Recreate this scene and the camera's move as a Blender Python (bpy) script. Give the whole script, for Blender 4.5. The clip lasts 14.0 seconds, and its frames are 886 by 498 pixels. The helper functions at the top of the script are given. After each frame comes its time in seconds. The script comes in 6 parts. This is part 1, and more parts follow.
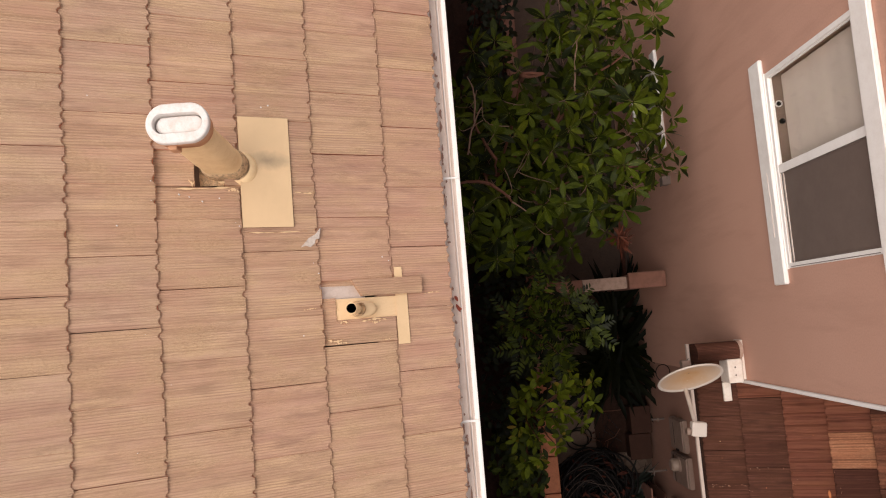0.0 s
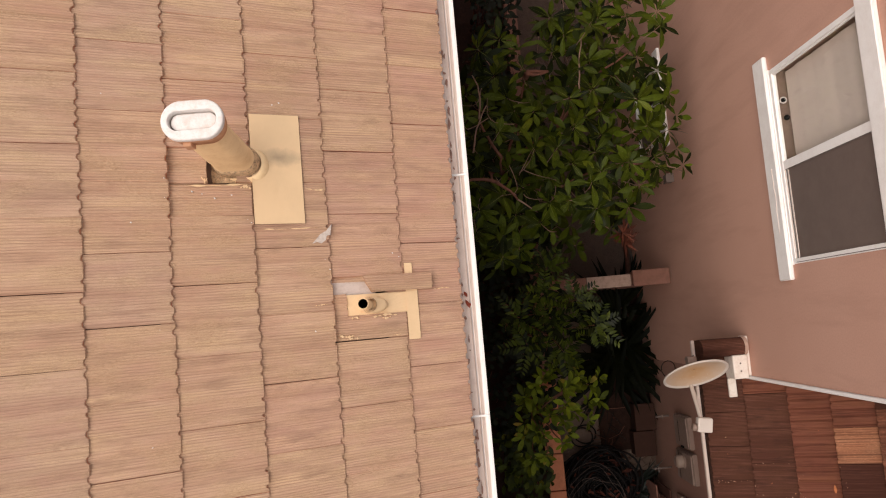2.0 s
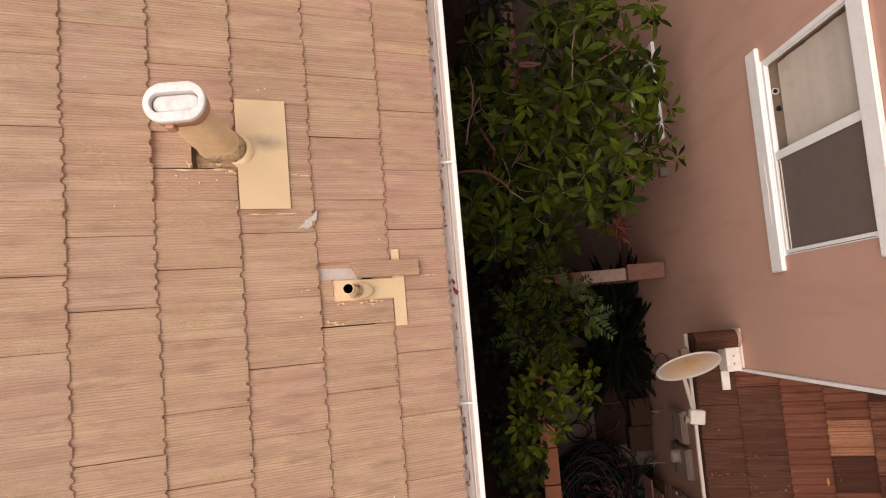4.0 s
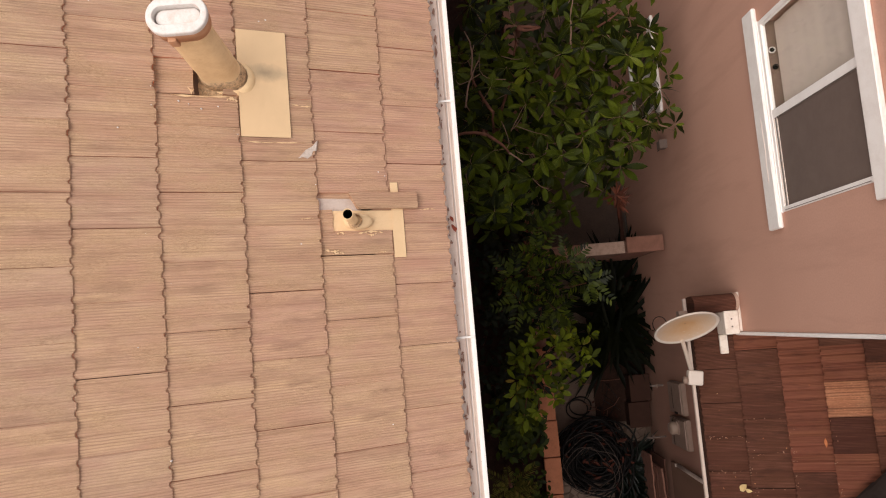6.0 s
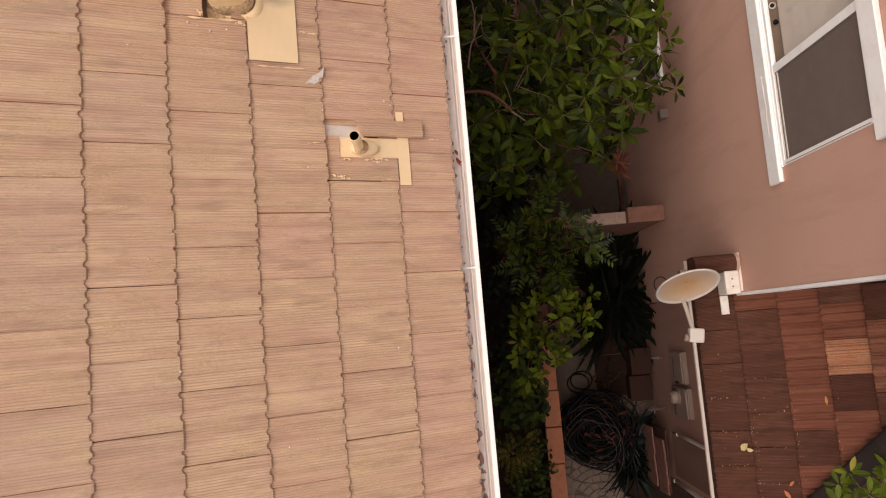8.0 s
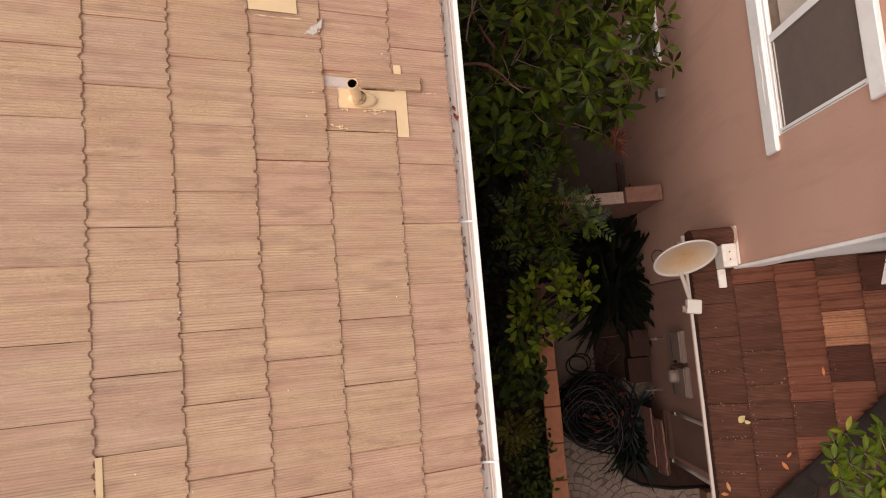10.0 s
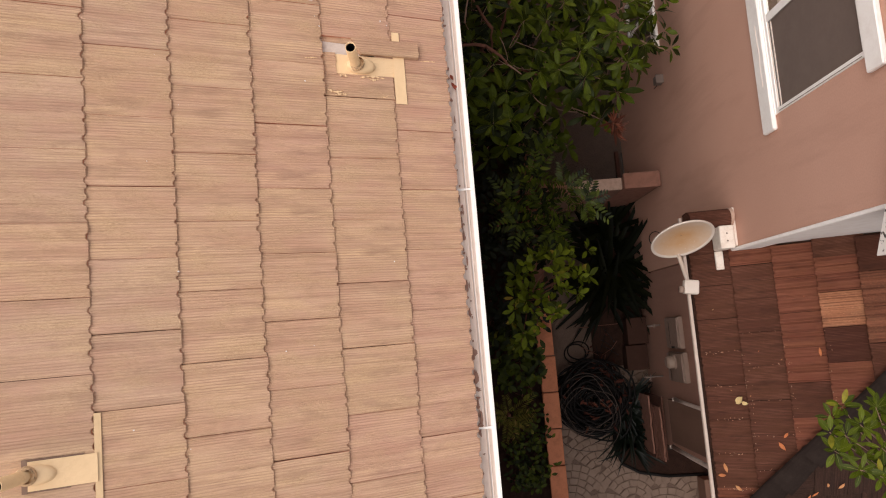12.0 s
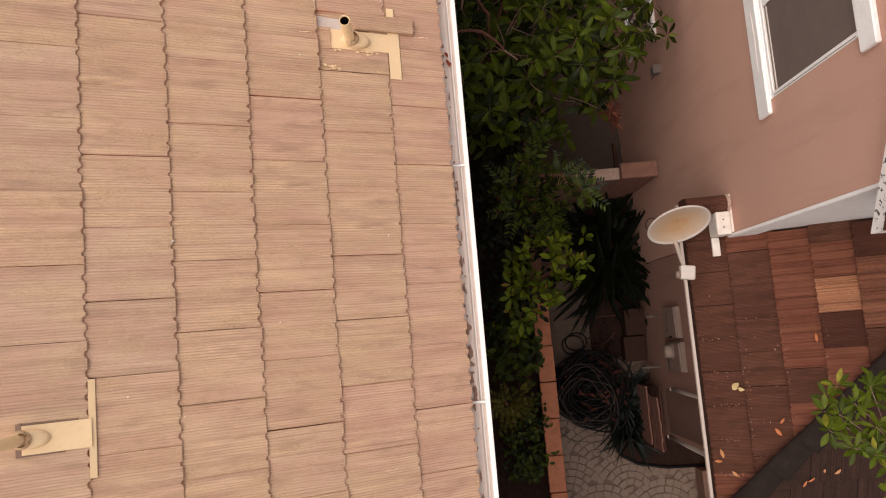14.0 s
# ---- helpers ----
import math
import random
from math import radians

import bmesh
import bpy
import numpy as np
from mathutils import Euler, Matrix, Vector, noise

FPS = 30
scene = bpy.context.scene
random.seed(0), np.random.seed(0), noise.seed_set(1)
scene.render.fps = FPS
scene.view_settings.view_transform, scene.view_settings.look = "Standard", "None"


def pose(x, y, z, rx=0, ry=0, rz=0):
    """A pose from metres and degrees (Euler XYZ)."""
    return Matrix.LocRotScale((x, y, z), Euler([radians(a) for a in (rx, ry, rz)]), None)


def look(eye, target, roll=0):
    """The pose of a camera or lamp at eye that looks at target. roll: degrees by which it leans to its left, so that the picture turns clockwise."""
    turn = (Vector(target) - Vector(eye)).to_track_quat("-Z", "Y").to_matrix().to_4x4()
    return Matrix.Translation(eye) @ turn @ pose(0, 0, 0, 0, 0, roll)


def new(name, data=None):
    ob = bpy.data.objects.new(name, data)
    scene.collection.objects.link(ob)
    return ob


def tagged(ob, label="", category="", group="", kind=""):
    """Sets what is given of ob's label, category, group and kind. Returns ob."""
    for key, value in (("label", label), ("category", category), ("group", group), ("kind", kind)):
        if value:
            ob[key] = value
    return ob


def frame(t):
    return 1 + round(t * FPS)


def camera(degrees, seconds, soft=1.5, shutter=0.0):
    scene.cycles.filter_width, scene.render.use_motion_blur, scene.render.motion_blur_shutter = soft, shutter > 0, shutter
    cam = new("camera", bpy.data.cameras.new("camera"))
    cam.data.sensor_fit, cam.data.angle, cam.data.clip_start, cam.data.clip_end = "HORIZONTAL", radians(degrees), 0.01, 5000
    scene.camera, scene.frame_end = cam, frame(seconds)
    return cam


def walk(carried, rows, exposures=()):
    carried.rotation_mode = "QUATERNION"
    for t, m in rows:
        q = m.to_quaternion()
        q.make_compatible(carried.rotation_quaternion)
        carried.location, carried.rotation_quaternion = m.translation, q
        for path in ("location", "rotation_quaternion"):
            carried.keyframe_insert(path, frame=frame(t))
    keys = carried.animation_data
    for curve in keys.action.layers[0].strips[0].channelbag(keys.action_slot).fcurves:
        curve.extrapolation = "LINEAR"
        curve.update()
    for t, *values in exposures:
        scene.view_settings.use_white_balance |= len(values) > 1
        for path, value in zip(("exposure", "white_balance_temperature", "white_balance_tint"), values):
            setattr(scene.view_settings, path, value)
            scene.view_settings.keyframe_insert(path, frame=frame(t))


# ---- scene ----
cam = camera(61.9, 14.0, soft=1.1)
PATH = [
    (0, (-0.021, 0.07, 10.348), (0.006, 0.265, 8.358), 3.3),
    (0.5, (-0.013, 0.068, 10.357), (0.012, 0.264, 8.367), 2.4),
    (1, (-0.048, 0.074, 10.364), (-0.022, 0.27, 8.373), 2.7),
    (1.5, (-0.076, 0.056, 10.376), (-0.051, 0.253, 8.386), 2.6),
    (2, (-0.071, 0.049, 10.371), (-0.045, 0.245, 8.381), 2.7),
    (2.5, (-0.038, 0.065, 10.365), (-0.012, 0.259, 8.374), 2.8),
    (3, (0.005, 0.054, 10.356), (0.029, 0.248, 8.366), 2.3),
    (5.5, (-0.024, -0.278, 10.366), (0.0, -0.075, 8.376), 1.8),
    (6, (-0.023, -0.393, 10.367), (-0.001, -0.187, 8.378), 1.3),
    (6.5, (-0.042, -0.502, 10.371), (-0.018, -0.293, 8.383), 1.5),
    (7, (-0.051, -0.598, 10.366), (-0.027, -0.386, 8.378), 1.5),
    (7.5, (-0.071, -0.692, 10.364), (-0.047, -0.481, 8.376), 1.5),
    (8, (-0.084, -0.781, 10.368), (-0.06, -0.567, 8.379), 1.6),
    (10.5, (-0.095, -1.108, 10.367), (-0.069, -0.887, 8.38), 1.8),
    (11, (-0.093, -1.167, 10.368), (-0.065, -0.944, 8.381), 2.1),
    (11.5, (-0.093, -1.204, 10.368), (-0.064, -0.981, 8.381), 2.3),
    (12, (-0.103, -1.231, 10.365), (-0.075, -1.009, 8.378), 2.4),
    (12.5, (-0.126, -1.263, 10.364), (-0.097, -1.039, 8.376), 2.2),
    (13, (-0.112, -1.315, 10.356), (-0.083, -1.09, 8.369), 2.5),
    (13.5, (-0.098, -1.355, 10.354), (-0.07, -1.129, 8.367), 2.3),
    (14, (-0.082, -1.378, 10.364), (-0.055, -1.151, 8.378), 2.0),
]
STOPS = 0.15
walk(cam, [(t, look(eye, target, roll)) for t, eye, target, roll in PATH], exposures=[(0, STOPS, 6800, 15), (8, STOPS, 6800, 15), (11, STOPS + 0.06, 6680, 14), (14, STOPS + 0.07, 6680, 14)])

# ---- sky and sun: a bright overcast day ----
world = bpy.data.worlds.new("overcast_sky")
scene.world = world
world.use_nodes = True
wn = world.node_tree.nodes
sky = wn.new("ShaderNodeTexSky")
sky.sky_type = "NISHITA"
sky.sun_disc = False
sky.sun_elevation, sky.sun_rotation = radians(61), radians(303)
sky.air_density, sky.dust_density = 1.0, 3.0
grey_sky = wn.new("ShaderNodeHueSaturation")
grey_sky.inputs["Saturation"].default_value = 0.08
wn["Background"].inputs["Strength"].default_value = 0.15
world.node_tree.links.new(sky.outputs[0], grey_sky.inputs["Color"])
world.node_tree.links.new(grey_sky.outputs[0], wn["Background"].inputs["Color"])
sun_data = bpy.data.lights.new("sun", "SUN")
sun_data.energy, sun_data.angle, sun_data.color = 1.62, radians(40), (1.0, 0.93, 0.84)
sun = new("sun", sun_data)
sun.matrix_world = look((-2.2, -1.45, 11.8), (0, 0, 7.0))


# ---- materials ----
class Nodes:
    """A principled material under construction."""

    def __init__(self, name, rough=0.7, metal=0.0, spec=0.4):
        self.mat = bpy.data.materials.new(name)
        self.mat.use_nodes = True
        self.tree = self.mat.node_tree
        self.bsdf = self.tree.nodes["Principled BSDF"]
        self.set(self.bsdf, "Roughness", rough)
        self.set(self.bsdf, "Metallic", metal)
        self.set(self.bsdf, "Specular IOR Level", spec)

    def node(self, kind, **inputs):
        n = self.tree.nodes.new("ShaderNode" + kind)
        for key, value in inputs.items():
            self.set(n, key.replace("_", " "), value)
        return n

    def set(self, n, key, value):
        if isinstance(value, bpy.types.NodeSocket):
            self.tree.links.new(value, n.inputs[key])
        else:
            n.inputs[key].default_value = (*value, 1) if isinstance(value, tuple) and len(value) == 3 and n.inputs[key].type == "RGBA" else value

    def coords(self, scale=(1, 1, 1), jitter=True, kind="Object", island=False, turn=0.0):
        """Object coordinates, scaled, and moved by a random amount for each object or island."""
        c = self.node("TexCoord").outputs[kind]
        if jitter:
            r = self.node("NewGeometry").outputs["Random Per Island"] if island else self.node("ObjectInfo").outputs["Random"]
            add = self.node("VectorMath")
            add.operation = "ADD"
            mul = self.node("VectorMath")
            mul.operation = "SCALE"
            mul.inputs[0].default_value = (37, 91, 53)
            self.tree.links.new(r, mul.inputs["Scale"])
            self.tree.links.new(c, add.inputs[0])
            self.tree.links.new(mul.outputs[0], add.inputs[1])
            c = add.outputs[0]
        m = self.node("Mapping")
        m.inputs["Scale"].default_value = scale
        m.inputs["Rotation"].default_value = (0, 0, turn)
        self.tree.links.new(c, m.inputs["Vector"])
        return m.outputs[0]

    def noise(self, vec, scale=5.0, detail=4.0, rough=0.6):
        return self.node("TexNoise", Vector=vec, Scale=scale, Detail=detail, Roughness=rough).outputs["Fac"]

    def ramp(self, fac, *stops):
        n = self.node("ValToRGB", Fac=fac)
        el = n.color_ramp.elements
        while len(el) < len(stops):
            el.new(0.5)
        for e, (pos, col) in zip(el, stops):
            e.position, e.color = pos, (*col, 1) if isinstance(col, tuple) else (col, col, col, 1)
        return n.outputs["Color"]

    def mix(self, fac, a, b, blend="MIX"):
        n = self.tree.nodes.new("ShaderNodeMix")
        n.data_type, n.blend_type = "RGBA", blend
        for key, value in ((0, fac), (6, a), (7, b)):
            if isinstance(value, bpy.types.NodeSocket):
                self.tree.links.new(value, n.inputs[key])
            else:
                n.inputs[key].default_value = (*value, 1) if isinstance(value, tuple) else value
        return n.outputs[2]

    def bump(self, height, strength=0.4, distance=0.003, before=None):
        n = self.node("Bump", Height=height, Strength=strength, Distance=distance)
        if before is not None:
            self.set(n, "Normal", before)
        return n.outputs[0]

    def done(self, colour, normal=None, rough=None):
        self.set(self.bsdf, "Base Color", colour)
        if normal is not None:
            self.set(self.bsdf, "Normal", normal)
        if rough is not None:
            self.set(self.bsdf, "Roughness", rough)
        return self.mat


def tile_material(name, light, dark, stain, yellow, spread=0.5, rough_face=0.5, relief=1.0, bands=0.0):
    """Combed concrete roof tile: streaks run down the slope (local x)."""
    m = Nodes(name, 0.9, spec=0.2)
    streak = m.noise(m.coords((1.8, 34, 1)), 1.6, 5, 0.65)
    comb = m.noise(m.coords((0.3, 140, 1)), 1.0, 0.5, 0.5)
    fine = m.noise(m.coords((1.5, 300, 1)), 1.0, 2, 0.6)
    grit = m.noise(m.coords((1, 1, 1)), 210, 3, 0.7)
    pits = m.noise(m.coords((0.6, 1.3, 1)), 75, 3, 0.6)
    cloud = m.noise(m.coords((3.0, 8, 1)), 1.3, 4, 0.6)
    spots = m.noise(m.coords((8, 19, 1), turn=-0.1), 1.5, 6, 0.72)
    col = m.mix(m.ramp(streak, (0.3, 0.0), (0.7, 1.0)), dark, light)
    tone = m.node("ObjectInfo").outputs["Random"]
    col = m.mix(m.ramp(tone, (0.0, 0.0), (1.0, spread)), col, tuple(0.84 * v for v in dark))
    col = m.mix(m.ramp(cloud, (0.48, 0.0), (0.72, 0.7)), col, yellow)
    col = m.mix(m.ramp(spots, (0.56, 0.0), (0.78, 0.5)), col, stain)
    smudge = m.noise(m.coords((4.2, 12, 1), turn=0.12), 1.7, 5, 0.62)
    col = m.mix(m.ramp(smudge, (0.53, 0.0), (0.74, 0.7)), col, stain)
    wave = m.noise(m.coords((0.5, 15, 1)), 1.0, 1, 0.4)
    col = m.mix(m.ramp(wave, (0.54, 0.0), (0.72, 0.5)), col, tuple(min(1, 1.12 * v) for v in light))
    col = m.mix(m.ramp(wave, (0.28, 0.45), (0.46, 0.0)), col, tuple(0.72 * v for v in dark))
    col = m.mix(m.ramp(comb, (0.34, 0.5 * relief), (0.45, 0.0)), col, tuple(0.6 * v for v in dark))
    col = m.mix(m.ramp(comb, (0.58, 0.0), (0.75, 0.2)), col, tuple(min(1, 1.2 * v) for v in light))
    if bands:
        band = m.noise(m.coords((0.35, 17, 1)), 1.0, 1.5, 0.5)
        col = m.mix(m.ramp(band, (0.36, bands), (0.52, 0.0)), col, tuple(0.5 * v for v in dark))
        col = m.mix(m.ramp(band, (0.54, 0.0), (0.68, 0.6 * bands)), col, tuple(min(1, 1.3 * v) for v in light))
    if relief > 1.5:
        fleck = m.noise(m.coords((16, 75, 1)), 3.0, 3, 0.6)
        col = m.mix(m.ramp(fleck, (0.6, 0.0), (0.7, 0.55)), col, tuple(min(1, 2.0 * v) for v in light))
    col = m.mix(m.ramp(pits, (0.28, rough_face), (0.5, 0.0)), col, tuple(0.5 * v for v in dark))
    col = m.mix(m.ramp(grit, (0.3, 0.25), (0.55, 0.0)), col, tuple(0.5 * v for v in dark))
    b = m.bump(comb, min(1.0, 0.6 * relief), 0.003 * relief)
    b = m.bump(wave, 1.0, 0.018, m.bump(fine, 0.25, 0.001, b))
    b = m.bump(pits, 0.7 * rough_face, 0.004, b)
    b = m.bump(grit, 0.5, 0.0015, b)
    return m.done(col, b)


def combed_tile(name, tones, smudge, stipple=0.5, comb_depth=0.5, crest=0.0):
    """Sun-bleached combed concrete tile: fine grooves down the slope (local x), gritty weathered patches, soft grey smudges."""
    m = Nodes(name, 0.9, spec=0.2)
    tone = m.node("ObjectInfo").outputs["Random"]
    col = m.ramp(tone, (0.0, tones[0]), (0.35, tones[1]), (0.65, tones[2]), (1.0, tones[3]))
    base = tones[1]
    warp = m.noise(m.coords((2.0, 9.0, 1)), 1.0, 3, 0.55)
    col = m.mix(m.ramp(warp, (0.36, 0.6), (0.56, 0.0)), col, (0.86 * base[0], 0.74 * base[1], 0.74 * base[2]))
    col = m.mix(m.ramp(warp, (0.53, 0.0), (0.7, 0.7)), col, (1.14 * base[0], 1.18 * base[1], 1.04 * base[2]))
    # broad streaks that follow the grooves
    streak = m.noise(m.coords((1.1, 42, 1)), 1.0, 4, 0.6)
    col = m.mix(m.ramp(streak, (0.32, 0.55), (0.5, 0.0)), col, (0.63 * base[0], 0.57 * base[1], 0.54 * base[2]))
    col = m.mix(m.ramp(streak, (0.54, 0.0), (0.7, 0.5)), col, tuple(min(1, 1.2 * v) for v in base))
    # grooves of the comb, stronger in some strips than in others
    wave = m.node("TexWave", Vector=m.coords((0.12, 1, 1)), Scale=25.0, Distortion=3.2, Detail=3.0, Detail_Scale=1.3)
    wave.wave_type, wave.bands_direction = "BANDS", "Y"
    groove = wave.outputs["Fac"]
    strength = m.noise(m.coords((2.2, 17, 1)), 1.0, 2, 0.5)
    cut = m.mix(1.0, m.ramp(groove, (0.0, comb_depth), (0.42, 0.0)), m.ramp(strength, (0.34, 0.2), (0.58, 1.0)), "MULTIPLY")
    col = m.mix(cut, col, (0.5 * base[0], 0.45 * base[1], 0.42 * base[2]))
    if crest:
        # paler worn crests between the grooves
        col = m.mix(m.mix(1.0, m.ramp(groove, (0.5, 0.0), (0.9, crest)), m.ramp(strength, (0.4, 0.1), (0.6, 1.0)), "MULTIPLY"), col, (1.9 * base[0], 2.15 * base[1], 2.3 * base[2]))
    # worn patches where the skin is gone and the grit shows
    patch = m.noise(m.coords((4.0, 7.5, 1)), 1.2, 3, 0.6)
    patch = m.ramp(patch, (0.42, 0.0), (0.66, 1.0))
    grain = m.noise(m.coords((0.6, 1.6, 1)), 135, 4, 0.75)
    pits = m.mix(1.0, m.ramp(grain, (0.32, 0.95 * stipple), (0.5, 0.0)), patch, "MULTIPLY")
    col = m.mix(m.mix(1.0, patch, (0.4, 0.4, 0.4), "MULTIPLY"), col, (0.98 * base[0], 1.05 * base[1], 0.88 * base[2]))
    col = m.mix(pits, col, (0.74 * base[0], 0.64 * base[1], 0.54 * base[2]))
    col = m.mix(m.mix(1.0, m.ramp(grain, (0.56, 0.0), (0.7, 0.55 * stipple)), patch, "MULTIPLY"), col, tuple(min(1, 1.32 * v) for v in base))
    # soft smoky smears
    smear = m.noise(m.coords((3.6, 13, 1), turn=0.14), 1.15, 4, 0.6)
    col = m.mix(m.ramp(smear, (0.53, 0.0), (0.74, 0.72)), col, smudge)
    fine = m.noise(m.coords((1, 1, 1)), 260, 2, 0.6)
    col = m.mix(m.ramp(fine, (0.34, 0.2), (0.5, 0.0)), col, tuple(0.6 * v for v in base))
    b = m.bump(groove, 0.55, 0.003)
    b = m.bump(streak, 0.8, 0.006, b)
    b = m.bump(pits, 0.6, 0.002, b)
    b = m.bump(fine, 0.4, 0.0012, b)
    return m.done(col, b)


def painted(name, colour, dirt=(0.3, 0.22, 0.17), amount=0.35, rough=0.5, scale=6.0, bumpy=0.15, spec=0.4):
    """Paint with grime and small unevenness."""
    m = Nodes(name, rough, spec=spec)
    grime = m.noise(m.coords((1, 1, 1)), scale, 6, 0.7)
    fine = m.noise(m.coords((1, 1, 1)), 90, 3, 0.6)
    col = m.mix(m.ramp(grime, (0.45, 0.0), (0.8, amount)), colour, dirt)
    col = m.mix(m.ramp(fine, (0.55, 0.0), (0.8, amount * 0.5)), col, dirt)
    return m.done(col, m.bump(fine, bumpy, 0.002), m.ramp(grime, (0.3, rough * 0.8), (0.8, min(1, rough * 1.4))))


def stucco_material(name, colour, dark):
    m = Nodes(name, 0.9, spec=0.2)
    c = m.coords((1, 1, 1), jitter=False)
    big = m.noise(c, 0.9, 4, 0.55)
    drip = m.noise(m.coords((1, 3.0, 0.45), jitter=False), 1.6, 5, 0.6)
    fine = m.noise(c, 75, 4, 0.65)
    lumps = m.noise(c, 22, 3, 0.6)
    col = m.mix(m.ramp(big, (0.35, 0.0), (0.7, 0.55)), colour, dark)
    col = m.mix(m.ramp(drip, (0.5, 0.0), (0.75, 0.4)), col, tuple(v * 0.75 for v in dark))
    col = m.mix(m.ramp(fine, (0.35, 0.16), (0.6, 0.0)), col, tuple(v * 0.6 for v in dark))
    return m.done(col, m.bump(lumps, 0.25, 0.004, m.bump(fine, 0.5, 0.002)))


def leaf_material(name, dark, light, tip, rough=0.42, spec=0.13, single=False, patchy=0.85):
    m = Nodes(name, rough, spec=spec)
    isl = m.node("ObjectInfo").outputs["Random"] if single else m.node("NewGeometry").outputs["Random Per Island"]
    col = m.ramp(isl, (0.0, dark), (0.15, dark), (0.6, light), (0.93, light), (1.0, tip))
    clump = m.noise(m.coords((1, 1, 1), jitter=False), 5.5, 2, 0.5)
    col = m.mix(m.ramp(clump, (0.36, patchy), (0.52, 0.0)), col, dark)
    vein = m.noise(m.coords((1, 1, 1), jitter=False), 30, 3, 0.6)
    col = m.mix(m.ramp(vein, (0.4, 0.0), (0.75, 0.45)), col, tuple(v * 0.55 for v in dark))
    m.set(m.bsdf, "Transmission Weight", 0.0)
    m.set(m.bsdf, "Subsurface Weight", 0.0)
    return m.done(col, m.bump(vein, 0.2, 0.002))


def bark_material(name, a, b, scale=30):
    m = Nodes(name, 0.9, spec=0.2)
    n = m.noise(m.coords((1, 1, 0.35)), scale, 5, 0.65)
    return m.done(m.mix(n, a, b), m.bump(n, 0.6, 0.004))


def ground_material(name, a, b, c, scale=14):
    m = Nodes(name, 0.95, spec=0.2)
    v = m.coords((1, 1, 1), jitter=False)
    n, f = m.noise(v, scale, 6, 0.7), m.noise(v, scale * 7, 4, 0.7)
    col = m.mix(m.ramp(n, (0.35, 0.0), (0.65, 1.0)), a, b)
    col = m.mix(m.ramp(f, (0.55, 0.0), (0.7, 0.8)), col, c)
    return m.done(col, m.bump(f, 0.8, 0.015))


def rubber_material(name, colour, rough=0.5):
    m = Nodes(name, rough, spec=0.12)
    n = m.noise(m.coords((1, 1, 1)), 25, 4, 0.6)
    return m.done(m.mix(n, colour, tuple(min(1, 0.003 + 1.5 * v) for v in colour)), None, m.ramp(n, (0.3, rough * 0.8), (0.7, min(1, rough * 1.3))))


def glass_material(name):
    m = Nodes(name, 0.03, spec=0.5)
    m.set(m.bsdf, "Transmission Weight", 1.0)
    m.set(m.bsdf, "IOR", 1.45)
    return m.done((0.9, 0.92, 0.92))


TILE = combed_tile("tan_roof_tile", ((0.552, 0.341, 0.231), (0.562, 0.354, 0.240), (0.567, 0.364, 0.242), (0.547, 0.350, 0.242)), (0.353, 0.210, 0.138), 0.7, 0.62)
TILE_PINK = combed_tile("pinkish_roof_tile", ((0.540, 0.320, 0.227), (0.555, 0.334, 0.236), (0.540, 0.328, 0.234), (0.560, 0.345, 0.239)), (0.353, 0.202, 0.141), 0.55, 0.55)
TILE_GREY = combed_tile("greyish_tan_roof_tile", ((0.539, 0.344, 0.242), (0.546, 0.351, 0.246), (0.531, 0.341, 0.240), (0.559, 0.359, 0.246)), (0.353, 0.215, 0.148), 0.65, 0.52)
TILE_CORE = painted("unfaded_red_tile_core", (0.6, 0.235, 0.145), (0.44, 0.16, 0.1), 0.7, 0.9, 60, 0.5, 0.15)
BROWN_TILE = combed_tile("brown_roof_tile", ((0.0714, 0.0264, 0.0163), (0.0843, 0.0312, 0.0193), (0.0963, 0.0384, 0.0224), (0.0654, 0.0232, 0.0147)), (0.0430, 0.0160, 0.0101), 0.9, 0.15, 0.85)
DARK_TILE = combed_tile("dark_umber_roof_tile", ((0.0575, 0.0196, 0.0123), (0.0633, 0.0216, 0.0133), (0.0667, 0.0235, 0.0152), (0.0575, 0.0196, 0.0123)), (0.0345, 0.0127, 0.0085), 0.9, 0.3, 0.6)
RUSSET_TILE = combed_tile("russet_roof_tile", ((0.1676, 0.0590, 0.0359), (0.1836, 0.0651, 0.0397), (0.1994, 0.0714, 0.0436), (0.1541, 0.0548, 0.0339)), (0.0964, 0.0352, 0.0232), 0.6, 0.16, 0.15)
NEW_TILE = tile_material("replaced_tan_tile", (0.44, 0.187, 0.1), (0.29, 0.118, 0.063), (0.17, 0.08, 0.052), (0.38, 0.2, 0.115), 0.2, 0.3, 2.4, 0.3)
UNDERLAY = painted("mortar_underlay", (0.2, 0.12, 0.085), rough=0.9)
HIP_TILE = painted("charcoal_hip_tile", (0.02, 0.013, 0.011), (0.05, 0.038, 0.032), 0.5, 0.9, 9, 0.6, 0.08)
CREAM = painted("cream_flashing_paint", (0.8, 0.56, 0.33), (0.55, 0.37, 0.2), 0.35, 0.6, 4)
CREAM_DARK = painted("weathered_cream_pipe_paint", (0.92, 0.66, 0.38), (0.62, 0.36, 0.16), 0.5, 0.6, 9)
SEALANT = painted("cracked_roof_sealant", (0.68, 0.45, 0.26), (0.05, 0.035, 0.025), 1.0, 0.85, 62, 0.6)
CAP_WHITE = painted("chalky_white_cap_paint", (0.76, 0.72, 0.69), (0.55, 0.33, 0.23), 0.55, 0.55, 24)
TERRA = painted("primer_terracotta", (0.62, 0.33, 0.19), (0.42, 0.2, 0.11), 0.5, 0.7, 14)
